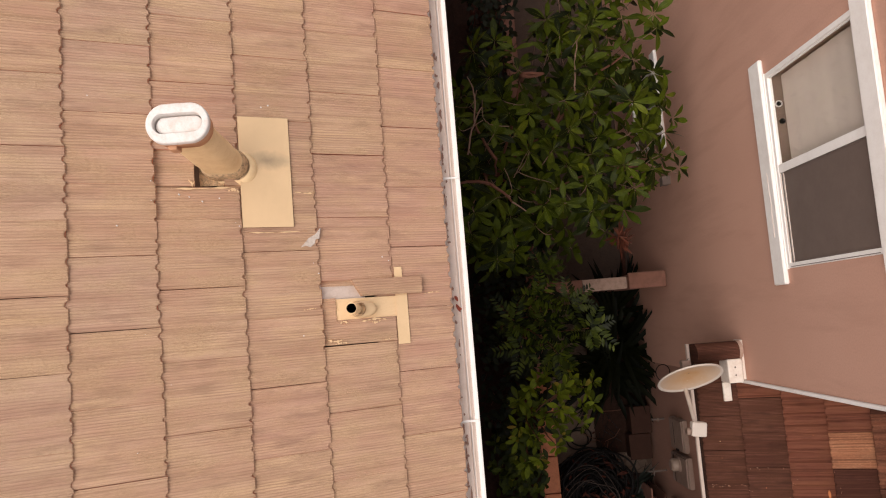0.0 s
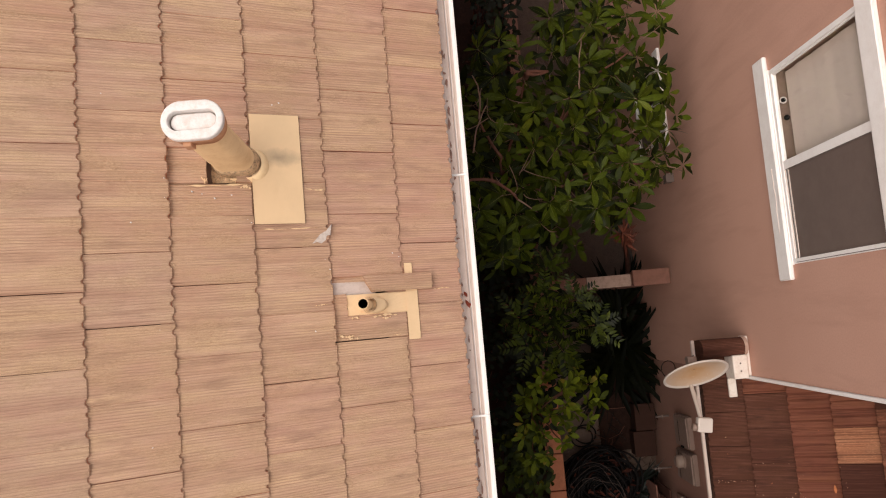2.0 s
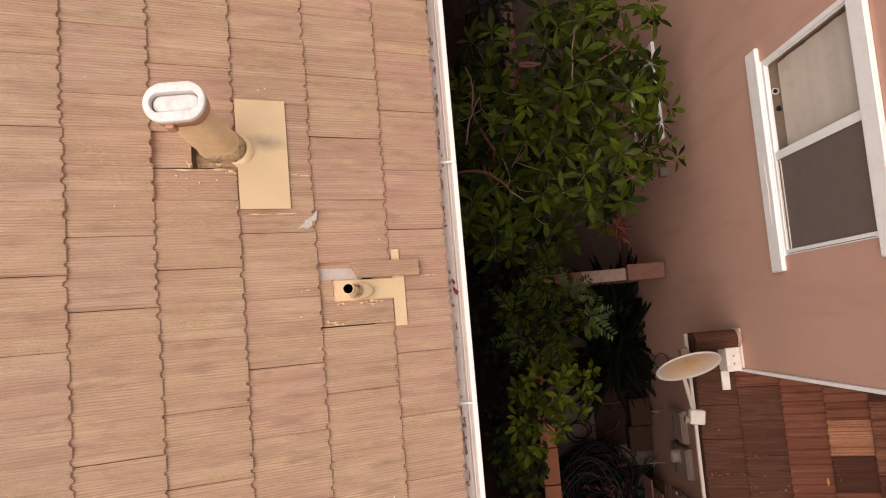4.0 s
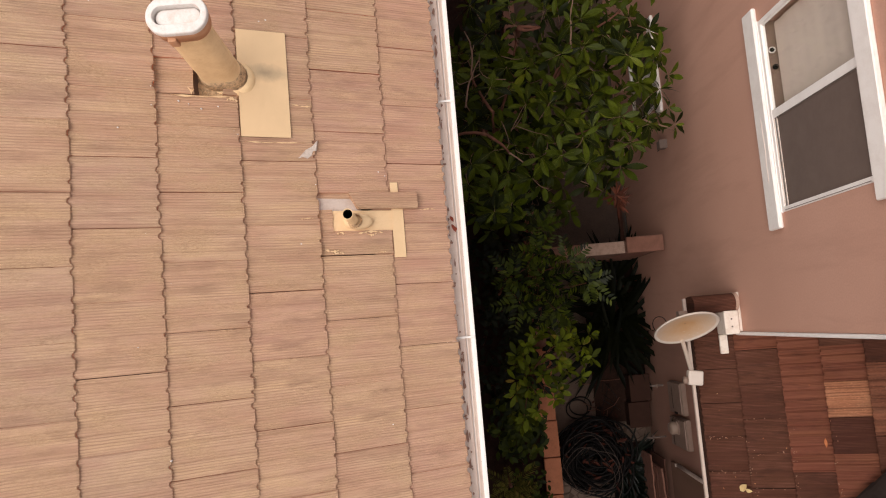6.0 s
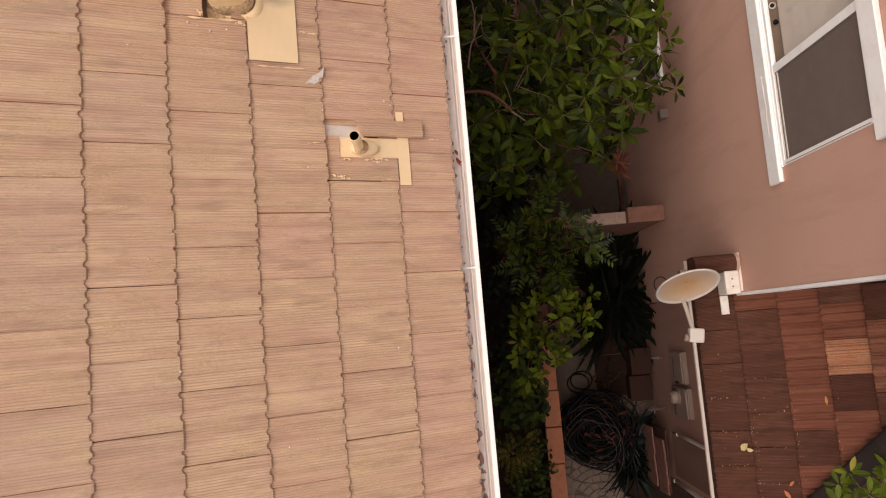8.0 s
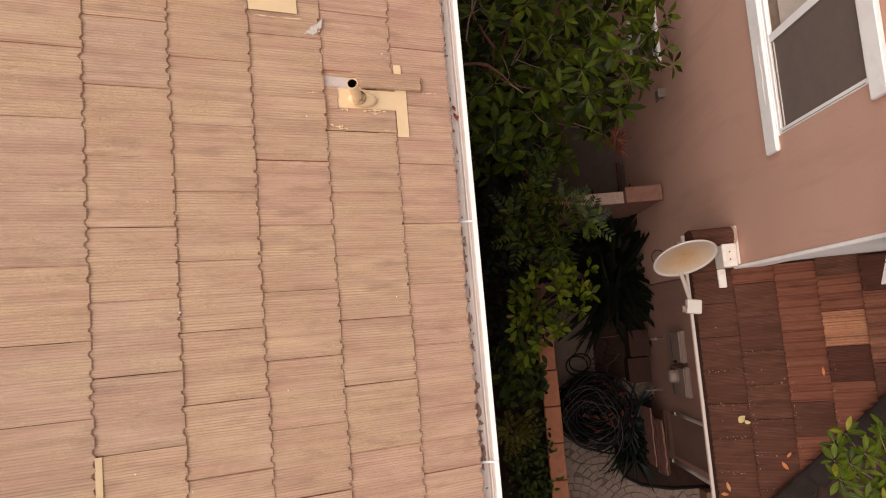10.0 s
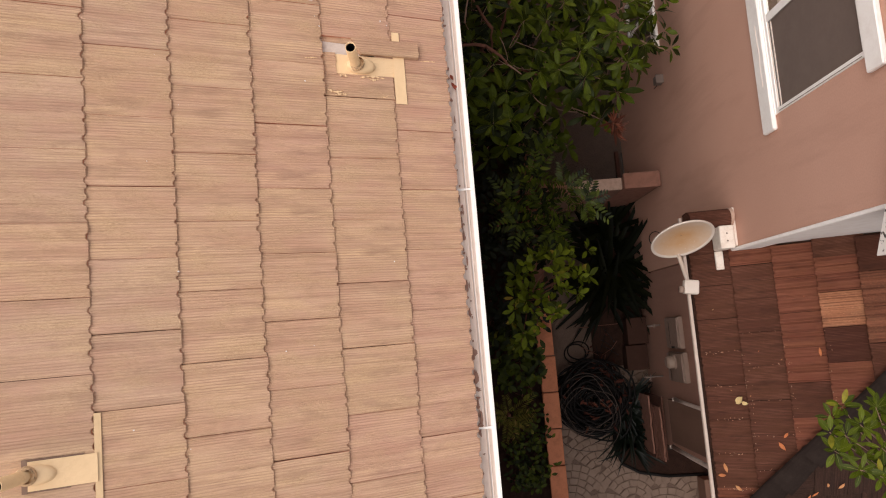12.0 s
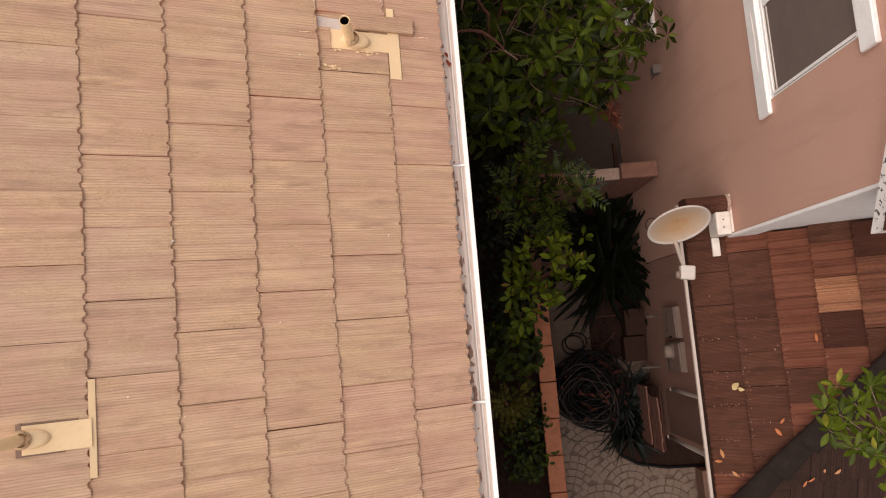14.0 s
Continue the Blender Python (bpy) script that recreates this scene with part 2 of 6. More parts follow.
WHITE = painted("white_gutter_paint", (0.9, 0.86, 0.82), (0.55, 0.42, 0.36), 0.12, 0.4, 8)
GUTTER_IN = painted("soiled_white_gutter_lining", (0.95, 0.8, 0.71), (0.6, 0.42, 0.32), 0.4, 0.55, 9)
RUST = painted("rusty_gutter_flake", (0.42, 0.24, 0.18), (0.3, 0.15, 0.11), 0.6, 0.8, 30)
TRIM = painted("white_window_trim", (0.93, 0.885, 0.85), (0.5, 0.38, 0.32), 0.25, 0.5, 7)
# darker copy of STUCCO: the shade under the eave is put into its colour
LOW_STUCCO = stucco_material("shaded_brown_stucco", (0.4, 0.22, 0.165), (0.33, 0.18, 0.135))
STUCCO = stucco_material("mauve_brown_stucco", (0.6, 0.347, 0.262), (0.53, 0.298, 0.222))
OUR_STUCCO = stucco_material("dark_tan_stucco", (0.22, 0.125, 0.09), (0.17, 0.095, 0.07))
WOOD = bark_material("weathered_red_board", (0.13, 0.052, 0.035), (0.035, 0.017, 0.013), 34)
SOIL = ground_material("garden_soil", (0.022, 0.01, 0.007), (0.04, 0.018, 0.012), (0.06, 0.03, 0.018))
MULCH = ground_material("red_bark_mulch", (0.035, 0.017, 0.012), (0.07, 0.03, 0.02), (0.012, 0.014, 0.012), 30)
MORTAR = ground_material("grey_paving_joint", (0.18, 0.122, 0.093), (0.155, 0.104, 0.08), (0.11, 0.074, 0.057), 20)
STONE = painted("grey_brown_paving_stone", (0.24, 0.165, 0.125), (0.15, 0.095, 0.07), 0.6, 0.85, 7, 0.4)
CAP_BRICK = painted("terracotta_wall_cap", (0.5, 0.178, 0.088), (0.2, 0.085, 0.05), 0.6, 0.85, 14, 0.5)
PILLAR = painted("pink_brown_masonry_cap", (0.24, 0.11, 0.077), (0.11, 0.055, 0.04), 0.6, 0.9, 12, 0.5)
METER_GLASS = painted("dusty_meter_dome", (0.29, 0.21, 0.165), (0.2, 0.14, 0.11), 0.4, 0.3, 10)
OLD_WHITE = painted("flaking_whitewashed_cap", (0.42, 0.29, 0.23), (0.2, 0.13, 0.1), 0.85, 0.85, 16, 0.5)
GREY_DARK = painted("dark_grey_box_plastic", (0.17, 0.125, 0.105), (0.12, 0.085, 0.07), 0.3, 0.6, 8)
CHIP = painted("crumbled_concrete", (0.62, 0.53, 0.47), (0.34, 0.24, 0.19), 0.85, 0.9, 55, 0.7)
GREY_BOX = painted("grey_meter_enamel", (0.26, 0.178, 0.14), (0.18, 0.118, 0.09), 0.35, 0.5, 8)
DISH_RIM = painted("off_white_dish_enamel", (0.6, 0.52, 0.46), (0.5, 0.4, 0.33), 0.3, 0.5, 8)
BLACK = rubber_material("black_hose_rubber", (0.006, 0.0048, 0.0045), 0.5)
GREY_CABLE = rubber_material("grey_cable_sheath", (0.06, 0.045, 0.038), 0.6)
VOID = rubber_material("matte_near_black", (0.006, 0.005, 0.005), 0.9)
GLASS = glass_material("clear_window_glass")
SCREEN = painted("brown_grey_insect_screen", (0.155, 0.112, 0.094), (0.115, 0.083, 0.07), 0.4, 0.75, 3)
CURTAIN = painted("ivory_curtain_cloth", (0.74, 0.615, 0.54), (0.64, 0.53, 0.46), 0.3, 0.95, 3, 0.05, 0.1)
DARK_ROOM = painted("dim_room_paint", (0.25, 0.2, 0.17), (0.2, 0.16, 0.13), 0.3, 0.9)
LEAF_TREE = leaf_material("glossy_tree_leaf", (0.009, 0.014, 0.002), (0.063, 0.086, 0.005), (0.12, 0.14, 0.01), 0.42, 0.1, patchy=0.2)
LEAF_FERNY = leaf_material("dull_pinnate_leaf", (0.007, 0.011, 0.002), (0.047, 0.064, 0.005), (0.1, 0.12, 0.011), 0.38, 0.13, patchy=0.45)
LEAF_YELLOW = leaf_material("yellow_green_leaf", (0.03, 0.04, 0.003), (0.108, 0.135, 0.008), (0.26, 0.17, 0.03), 0.45, 0.08, patchy=0.4)
# near-black green: the deep shade of the alley is put into the leaf colour
LEAF_IVY = leaf_material("shade_dark_ivy_leaf", (0.005, 0.007, 0.002), (0.012, 0.016, 0.003), (0.04, 0.045, 0.01))
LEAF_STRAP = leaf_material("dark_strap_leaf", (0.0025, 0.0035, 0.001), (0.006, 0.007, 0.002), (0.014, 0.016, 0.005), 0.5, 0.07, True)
LEAF_RED = leaf_material("rusty_young_leaf", (0.08, 0.025, 0.015), (0.18, 0.058, 0.035), (0.22, 0.1, 0.05))
LEAF_LITTER = leaf_material("brown_litter_leaf", (0.045, 0.016, 0.012), (0.095, 0.032, 0.022), (0.15, 0.065, 0.035), 0.7, 0.05)
LEAF_BRIGHT = leaf_material("bright_whorled_leaf", (0.035, 0.048, 0.003), (0.083, 0.106, 0.005), (0.22, 0.18, 0.018), 0.42, 0.1, patchy=0.3)
LEAF_FERN = leaf_material("yellowing_fern_frond", (0.045, 0.042, 0.008), (0.12, 0.1, 0.02), (0.22, 0.14, 0.04), 0.55, 0.06, patchy=0.3)
LEAF_RIB = leaf_material("pale_leaf_midrib", (0.12, 0.14, 0.03), (0.19, 0.2, 0.05), (0.26, 0.22, 0.07), 0.6)
LEAF_PALE = leaf_material("pale_fallen_leaf", (0.6, 0.42, 0.19), (0.66, 0.5, 0.25), (0.7, 0.55, 0.3), 0.7, 0.1, True, 0.3)
LEAF_DRY = leaf_material("dry_fallen_leaf", (0.5, 0.17, 0.07), (0.55, 0.28, 0.13), (0.6, 0.45, 0.25), 0.7, 0.1, True)
LEAF_CRUMB = leaf_material("dry_leaf_crumb", (0.5, 0.25, 0.15), (0.6, 0.42, 0.3), (0.6, 0.5, 0.35), 0.8)
BARK = bark_material("red_brown_bark", (0.2, 0.085, 0.055), (0.08, 0.036, 0.026))
WEATHERED = painted("weathered_flashing_paint", (0.62, 0.51, 0.45), (0.38, 0.26, 0.2), 0.55, 0.6, 16)
PATCHED = painted("patched_white_flashing_paint", (0.78, 0.69, 0.61), (0.45, 0.28, 0.2), 0.5, 0.6, 18)
PLUG = painted("tan_mortar_plug", (0.46, 0.31, 0.24), (0.34, 0.22, 0.17), 0.6, 0.9, 20, 0.6)
BOX_BROWN = painted("dusty_dark_brown_plastic", (0.045, 0.022, 0.016), (0.075, 0.038, 0.028), 0.5, 0.9, 12, 0.3, 0.08)
DRIP_WHITE = painted("dusty_white_drip_edge_paint", (0.62, 0.5, 0.43), (0.45, 0.32, 0.25), 0.4, 0.5, 8)
LEAF_CURL = leaf_material("curled_red_leaf", (0.3, 0.06, 0.035), (0.4, 0.1, 0.06), (0.45, 0.16, 0.09), 0.6, 0.1)
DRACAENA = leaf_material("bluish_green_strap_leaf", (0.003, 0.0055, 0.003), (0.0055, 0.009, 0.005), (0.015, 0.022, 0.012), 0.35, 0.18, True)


def smeared_flashing():
    """Cream paint with one dark smear on it."""
    m = Nodes("dark_smeared_cream_flashing", 0.6)
    v = m.coords((1, 1, 1), jitter=False)
    shift = m.node("Mapping", Vector=v)
    shift.inputs["Location"].default_value = (-0.19, -0.07, 0)
    shift.inputs["Scale"].default_value = (1.0, 2.3, 0)
    far = m.node("VectorMath")
    far.operation = "LENGTH"
    m.tree.links.new(shift.outputs[0], far.inputs[0])
    n = m.noise(v, 22, 4, 0.65)
    wob = m.node("Math")
    wob.operation = "MULTIPLY_ADD"
    m.tree.links.new(n, wob.inputs[0])
    wob.inputs[1].default_value = 0.09
    m.tree.links.new(far.outputs["Value"], wob.inputs[2])
    col = m.mix(m.ramp(m.noise(v, 7, 5, 0.6), (0.4, 0.0), (0.75, 0.4)), (0.8, 0.56, 0.33), (0.66, 0.46, 0.27))
    col = m.mix(m.ramp(wob.outputs[0], (0.05, 0.75), (0.16, 0.0)), col, (0.3, 0.22, 0.15))
    return m.done(col, m.bump(n, 0.15, 0.002))


def flaked_paint(name, paint, bare, scale):
    """Paint that has come off in sharp-edged flakes."""
    m = Nodes(name, 0.6)
    n = m.noise(m.coords((1, 1, 1), jitter=False), scale, 5, 0.65)
    g = m.noise(m.coords((1, 1, 1), jitter=False), 6, 4, 0.6)
    col = m.mix(m.ramp(g, (0.45, 0.0), (0.75, 0.35)), paint, tuple(0.6 * v for v in paint))
    lost = m.ramp(n, (0.57, 0.0), (0.6, 1.0))
    return m.done(m.mix(lost, col, bare), m.bump(lost, -0.5, 0.002))


def dish_face():
    """Off-white enamel with an ochre rust bloom round the middle."""
    m = Nodes("ochre_stained_dish_face", 0.5)
    v = m.coords((1, 1, 1), jitter=False)
    shift = m.node("Mapping", Vector=v)
    shift.inputs["Location"].default_value = (0.0, 0.05, 0.0)
    far = m.node("VectorMath")
    far.operation = "LENGTH"
    m.tree.links.new(shift.outputs[0], far.inputs[0])
    n = m.noise(v, 9, 5, 0.6)
    wob = m.node("Math")
    wob.operation = "MULTIPLY_ADD"
    m.tree.links.new(n, wob.inputs[0])
    wob.inputs[1].default_value = 0.16
    m.tree.links.new(far.outputs["Value"], wob.inputs[2])
    spot = m.noise(v, 60, 2, 0.5)
    col = m.mix(m.ramp(wob.outputs[0], (0.17, 1.0), (0.4, 0.0)), (0.56, 0.46, 0.38), (0.52, 0.29, 0.13))
    col = m.mix(m.ramp(spot, (0.7, 0.0), (0.76, 0.6)), col, (0.7, 0.62, 0.55))
    return m.done(col, m.bump(n, 0.1, 0.002))


BOARD_WHITE = flaked_paint("flaking_white_board_paint", (0.82, 0.76, 0.72), (0.06, 0.042, 0.035), 26)
FLASHING = smeared_flashing()
LEAF_CREEPER = leaf_material("creeper_leaf", (0.01, 0.015, 0.002), (0.052, 0.068, 0.006), (0.15, 0.15, 0.015), 0.42, 0.1, patchy=0.7)
BARK_PALE = bark_material("pale_twig_bark", (0.3, 0.19, 0.14), (0.18, 0.11, 0.08))


# ---- mesh helpers ----
class Mesh:
    def __init__(self):
        self.v, self.f = [], []

    def add(self, verts, faces):
        k = len(self.v)
        self.v += [tuple(p) for p in verts]
        self.f += [tuple(i + k for i in f) for f in faces]
        return self

    def box(self, lo, hi, m=None):
        (a, b, c), (d, e, f) = lo, hi
        vs = [(x, y, z) for x in (a, d) for y in (b, e) for z in (c, f)]
        if m is not None:
            vs = [m @ Vector(p) for p in vs]
        return self.add(vs, [(0, 1, 3, 2), (4, 6, 7, 5), (0, 4, 5, 1), (2, 3, 7, 6), (0, 2, 6, 4), (1, 5, 7, 3)])

    def sheet(self, corners, thick):
        """A slab whose top has the given corners, counter-clockwise from above."""
        n = len(corners)
        low = [(x, y, z - thick) for x, y, z in corners]
        return self.add(list(corners) + low, [tuple(range(n)), tuple(range(2 * n - 1, n - 1, -1))] + [(i, i + n, (i + 1) % n + n, (i + 1) % n) for i in range(n)])

    def tube(self, path, radius, sides=8, caps=True):
        path = [Vector(p) for p in path]
        radii = radius if isinstance(radius, (list, tuple)) else [radius] * len(path)
        k, side = len(self.v), None
        for i, p in enumerate(path):
            d = (path[min(i + 1, len(path) - 1)] - path[max(i - 1, 0)]).normalized()
            if side is None:
                side = d.orthogonal().normalized()
            side = (side - d * side.dot(d)).normalized()
            up = d.cross(side)
            self.v += [tuple(p + radii[i] * (math.cos(a) * side + math.sin(a) * up)) for a in (math.tau * j / sides for j in range(sides))]
        for i in range(len(path) - 1):
            a, b = k + i * sides, k + (i + 1) * sides
            self.f += [(a + j, a + (j + 1) % sides, b + (j + 1) % sides, b + j) for j in range(sides)]
        if caps:
            self.f += [tuple(range(k + sides - 1, k - 1, -1)), tuple(range(k + (len(path) - 1) * sides, k + len(path) * sides))]
        return self

    def lathe(self, profile, m, sides=24, sx=1.0, sy=1.0):
        """Rings of (radius, height) about the z axis of m; sx and sy stretch them."""
        k = len(self.v)
        for r, h in profile:
            self.v += [tuple(m @ Vector((sx * r * math.cos(a), sy * r * math.sin(a), h))) for a in (math.tau * j / sides for j in range(sides))]
        for i in range(len(profile) - 1):
            a, b = k + i * sides, k + (i + 1) * sides
            self.f += [(a + j, a + (j + 1) % sides, b + (j + 1) % sides, b + j) for j in range(sides)]
        return self

    def rings(self, rings, cap_first=False, cap_last=False):
        """Skins a list of closed loops that have the same number of points."""
        k, n = len(self.v), len(rings[0])
        for r in rings:
            self.v += [tuple(p) for p in r]
        for i in range(len(rings) - 1):
            a, b = k + i * n, k + (i + 1) * n
            self.f += [(a + j, a + (j + 1) % n, b + (j + 1) % n, b + j) for j in range(n)]
        if cap_first:
            self.f.append(tuple(range(k + n - 1, k - 1, -1)))
        if cap_last:
            self.f.append(tuple(range(k + (len(rings) - 1) * n, k + len(rings) * n)))
        return self

    def data(self, name, material, smooth=False):
        me = bpy.data.meshes.new(name)
        me.from_pydata(self.v, [], self.f)
        me.materials.append(material)
        if smooth:
            me.polygons.foreach_set("use_smooth", [True] * len(me.polygons))
        me.update()
        return me


def bevelled(mesh, width, segments=2):
    """A Mesh with its edges rounded."""
    bm = bmesh.new()
    vs = [bm.verts.new(p) for p in mesh.v]
    for f in mesh.f:
        bm.faces.new([vs[i] for i in f])
    bmesh.ops.recalc_face_normals(bm, faces=bm.faces)
    bmesh.ops.bevel(bm, geom=bm.edges[:], offset=width, segments=segments, affect="EDGES", profile=0.5)
    out = Mesh()
    bm.verts.index_update()
    out.v = [tuple(v.co) for v in bm.verts]
    out.f = [tuple(v.index for v in f.verts) for f in bm.faces]
    bm.free()
    return out


def part(name, mesh, material, parent=None, label="", smooth=False):
    ob = new(name, mesh.data(name, material, smooth))
    if parent is not None:
        ob.parent = parent
    return tagged(ob, label)


def thing(name, label, category, at=(0, 0, 0), group="", kind=""):
    ob = new(name)
    ob.location = at
    ob.empty_display_size = 0.1
    return tagged(ob, label, category, group, kind)


def solid(name, mesh, material, label, category="", kind="structure", smooth=False, group=""):
    return tagged(part(name, mesh, material, smooth=smooth), label, category, group, kind)


def rel(parent, *points):
    return [tuple(Vector(p) - parent.location) for p in points]


# ---- leaves ----
def leaf(mesh, base, way, up, length, width, droop=0.15, shape=0.6, fold=0.12, cols=4, rib=None):
    """One blade with a folded midrib; shape puts its widest place along its length."""
    way, up = Vector(way).normalized(), Vector(up)
    side = way.cross(up)
    side = side.normalized() if side.length > 1e-4 else way.orthogonal().normalized()
    up = side.cross(way).normalized()
    verts, faces = [], []
    for i in range(cols + 1):
        s = i / cols
        w = width * 0.5 * (math.sin(math.pi * s ** (math.log(0.5) / math.log(shape))) ** 0.8 + 0.04 if 0 < s < 1 else 0.05)
        mid = Vector(base) + way * (length * s) - up * (droop * length * s * s)
        verts += [mid - side * w + up * fold * w, mid, mid + side * w + up * fold * w]
        if i:
            k = 3 * i
            faces += [(k - 3, k - 2, k + 1, k), (k - 2, k - 1, k + 2, k + 1)]
    mesh.add(verts, faces)
    if rib is not None:
        mids = [verts[3 * i + 1] + up * 0.0012 for i in range(cols + 1)]
        half = [side * (0.0014 * max(0.08, 1 - 1.15 * i / cols)) for i in range(cols + 1)]
        rib.add([p + h * s for p, h in zip(mids, half) for s in (-1, 1)], [(2 * i, 2 * i + 1, 2 * i + 3, 2 * i + 2) for i in range(cols)])


def whorl(mesh, rng, tip, way, count, length, width, tilt=(10, 55), shape=0.62, droop=0.2, rib=None):
    """A rosette of leaves round the end of a twig that points along way."""
    way = Vector(way).normalized()
    a0, side = rng.uniform(0, 6.28), way.orthogonal().normalized()
    other = way.cross(side)
    for i in range(count):
        a = a0 + i * 2.4 + rng.uniform(-0.3, 0.3)
        out = side * math.cos(a) + other * math.sin(a)
        e = radians(rng.uniform(*tilt))
        d = out * math.cos(e) + way * math.sin(e)
        k = rng.uniform(0.65, 1.1)
        leaf(mesh, Vector(tip) - way * 0.012 * (i % 4), d, way, length * k, width * k, rng.uniform(0.3, 1.2) * droop, shape, rib=rib)


def frond(mesh, rng, base, way, length, pairs, leaflet, width):
    """A pinnate leaf: leaflets in pairs along an arching stalk."""
    way = Vector(way).normalized()
    side = way.cross(Vector((0, 0, 1)))
    side = side.normalized() if side.length > 0.05 else way.orthogonal().normalized()
    up = side.cross(way)
    for i in range(pairs):
        s = (i + 0.6) / pairs
        p = Vector(base) + way * length * s - Vector((0, 0, 1)) * 0.35 * length * s * s
        k = leaflet * (1.15 - 0.75 * abs(s - 0.35)) * rng.uniform(0.85, 1.1)
        for q in (-1, 1):
            d = side * q * 0.85 + way * 0.6 + up * rng.uniform(-0.1, 0.25)
            leaf(mesh, p, d, up, k, width * k / leaflet, 0.2, 0.45, 0.15, 3)


def rosette(mesh, rng, tip, way, count, length, width, rib=None, droop=0.3, spread=(-28, 48), shape=0.6):
    """A whorl seen from its end: an outer ring of full leaves and a few smaller steep ones inside."""
    way = Vector(way).normalized()
    side = way.orthogonal().normalized()
    other = way.cross(side)
    a0 = rng.uniform(0, 6.28)
    for i in range(count):
        inner = i >= 0.7 * count
        a = a0 + math.tau * i / (0.7 * count) + rng.uniform(-0.4, 0.4)
        e = radians(rng.uniform(48, 75) if inner else rng.uniform(*spread))
        d = (side * math.cos(a) + other * math.sin(a)) * math.cos(e) + way * math.sin(e)
        k = rng.uniform(0.5, 0.8) if inner else rng.uniform(0.68, 1.15)
        base = Vector(tip) + d * 0.018
        leaf(mesh, base, d, way, length * k, width * k * rng.uniform(0.9, 1.1), rng.uniform(0.4, 1.3) * droop, shape, rng.uniform(0.1, 0.3), 5, rib)


def spaced(rng, poly, gap, tries=4000):
    """Points in a plan outline that keep a distance from each other."""
    xs, ys = [p[0] for p in poly], [p[1] for p in poly]
    out = []
    for _ in range(tries):
        x, y = rng.uniform(min(xs), max(xs)), rng.uniform(min(ys), max(ys))
        if inside(x, y, poly) and all((x - a) ** 2 + (y - b) ** 2 > gap * gap for a, b in out):
            out.append((x, y))
    return out


def inside(x, y, poly):
    hit, n = False, len(poly)
    for i in range(n):
        (x1, y1), (x2, y2) = poly[i], poly[i - 1]
        if (y1 > y) != (y2 > y) and x < (x2 - x1) * (y - y1) / (y2 - y1) + x1:
            hit = not hit
    return hit


def scatter(rng, poly, count):
    xs, ys = [p[0] for p in poly], [p[1] for p in poly]
    out = []
    while len(out) < count:
        x, y = rng.uniform(min(xs), max(xs)), rng.uniform(min(ys), max(ys))
        if inside(x, y, poly):
            out.append((x, y))
    return out


def limb(mesh, rng, a, b, r0, r1, bend=0.08, steps=7, sides=7):
    """A crooked tapering branch from a to b."""
    a, b = Vector(a), Vector(b)
    path, radii = [], []
    off = Vector((rng.uniform(-1, 1), rng.uniform(-1, 1), rng.uniform(-0.3, 0.6))) * bend * (b - a).length
    for i in range(steps + 1):
        s = i / steps
        j = Vector((rng.uniform(-1, 1), rng.uniform(-1, 1), rng.uniform(-1, 1))) * 0.012 * (b - a).length if 0 < i < steps else Vector()
        path.append(a.lerp(b, s) + off * math.sin(math.pi * s) + j)
        radii.append(r0 + (r1 - r0) * s)
    mesh.tube(path, radii, sides)
    return path


# ---- ground, walls, roofs ----
SLOPE = math.atan(0.52)
EAVE_X, EAVE_Z = 0.064, 6.446


def near_z(x):
    return EAVE_Z - 0.52 * (x - EAVE_X)


FAR_SLOPE = math.atan(0.51)
FAR_X, FAR_Y = 2.34, -3.34


def far_z(x):
    return 3.45 + 0.51 * (x - 2.67)


FAR_EAVE_Z = far_z(FAR_X)
WALL_X = 2.72

ground = solid("ground", Mesh().sheet([(-60, -60, -0.05), (60, -60, -0.05), (60, 60, -0.05), (-60, 60, -0.05)], 0.3), MORTAR, "wide grey earth sheet below both houses", "ground")

# higher garden strip beside the near house, held by a low wall
garden = Mesh()
rng = random.Random(3)
nx, ny = 10, 40
for i in range(nx + 1):
    for j in range(ny + 1):
        garden.v.append((-0.45 + 1.55 * i / nx, -7 + 14 * j / ny, 1.14 + rng.uniform(-0.03, 0.05)))
garden.f = [(i * (ny + 1) + j, (i + 1) * (ny + 1) + j, (i + 1) * (ny + 1) + j + 1, i * (ny + 1) + j + 1) for i in range(nx) for j in range(ny)]
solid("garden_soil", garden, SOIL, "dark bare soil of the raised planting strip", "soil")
solid("retaining_wall", Mesh().box((1.09, -7, -0.05), (1.24, 7, 1.29)), PILLAR, "low brown masonry wall holding the raised soil", "retaining wall")
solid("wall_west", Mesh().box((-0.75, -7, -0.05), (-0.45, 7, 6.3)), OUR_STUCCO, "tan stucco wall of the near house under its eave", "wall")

# neighbour's house: upper wall with two window openings, side return, lower wall
def wall_with_holes(x0, x1, y0, y1, z0, z1, holes):
    m, ys = Mesh(), sorted({y0, y1, *[h[0] for h in holes], *[h[1] for h in holes]})
    zs = sorted({z0, z1, *[h[2] for h in holes], *[h[3] for h in holes]})
    for a, b in zip(ys, ys[1:]):
        for c, d in zip(zs, zs[1:]):
            if not any(h[0] <= a and b <= h[1] and h[2] <= c and d <= h[3] for h in holes):
                m.box((x0, a, c), (x1, b, d))
    return m


def gable(y):
    """Underside of the upper rake."""
    return 5.905 + 0.57 * (y + 0.995)


def under_gable(m):
    m.v = [(x, y, min(z, gable(y))) for x, y, z in m.v]
    return m


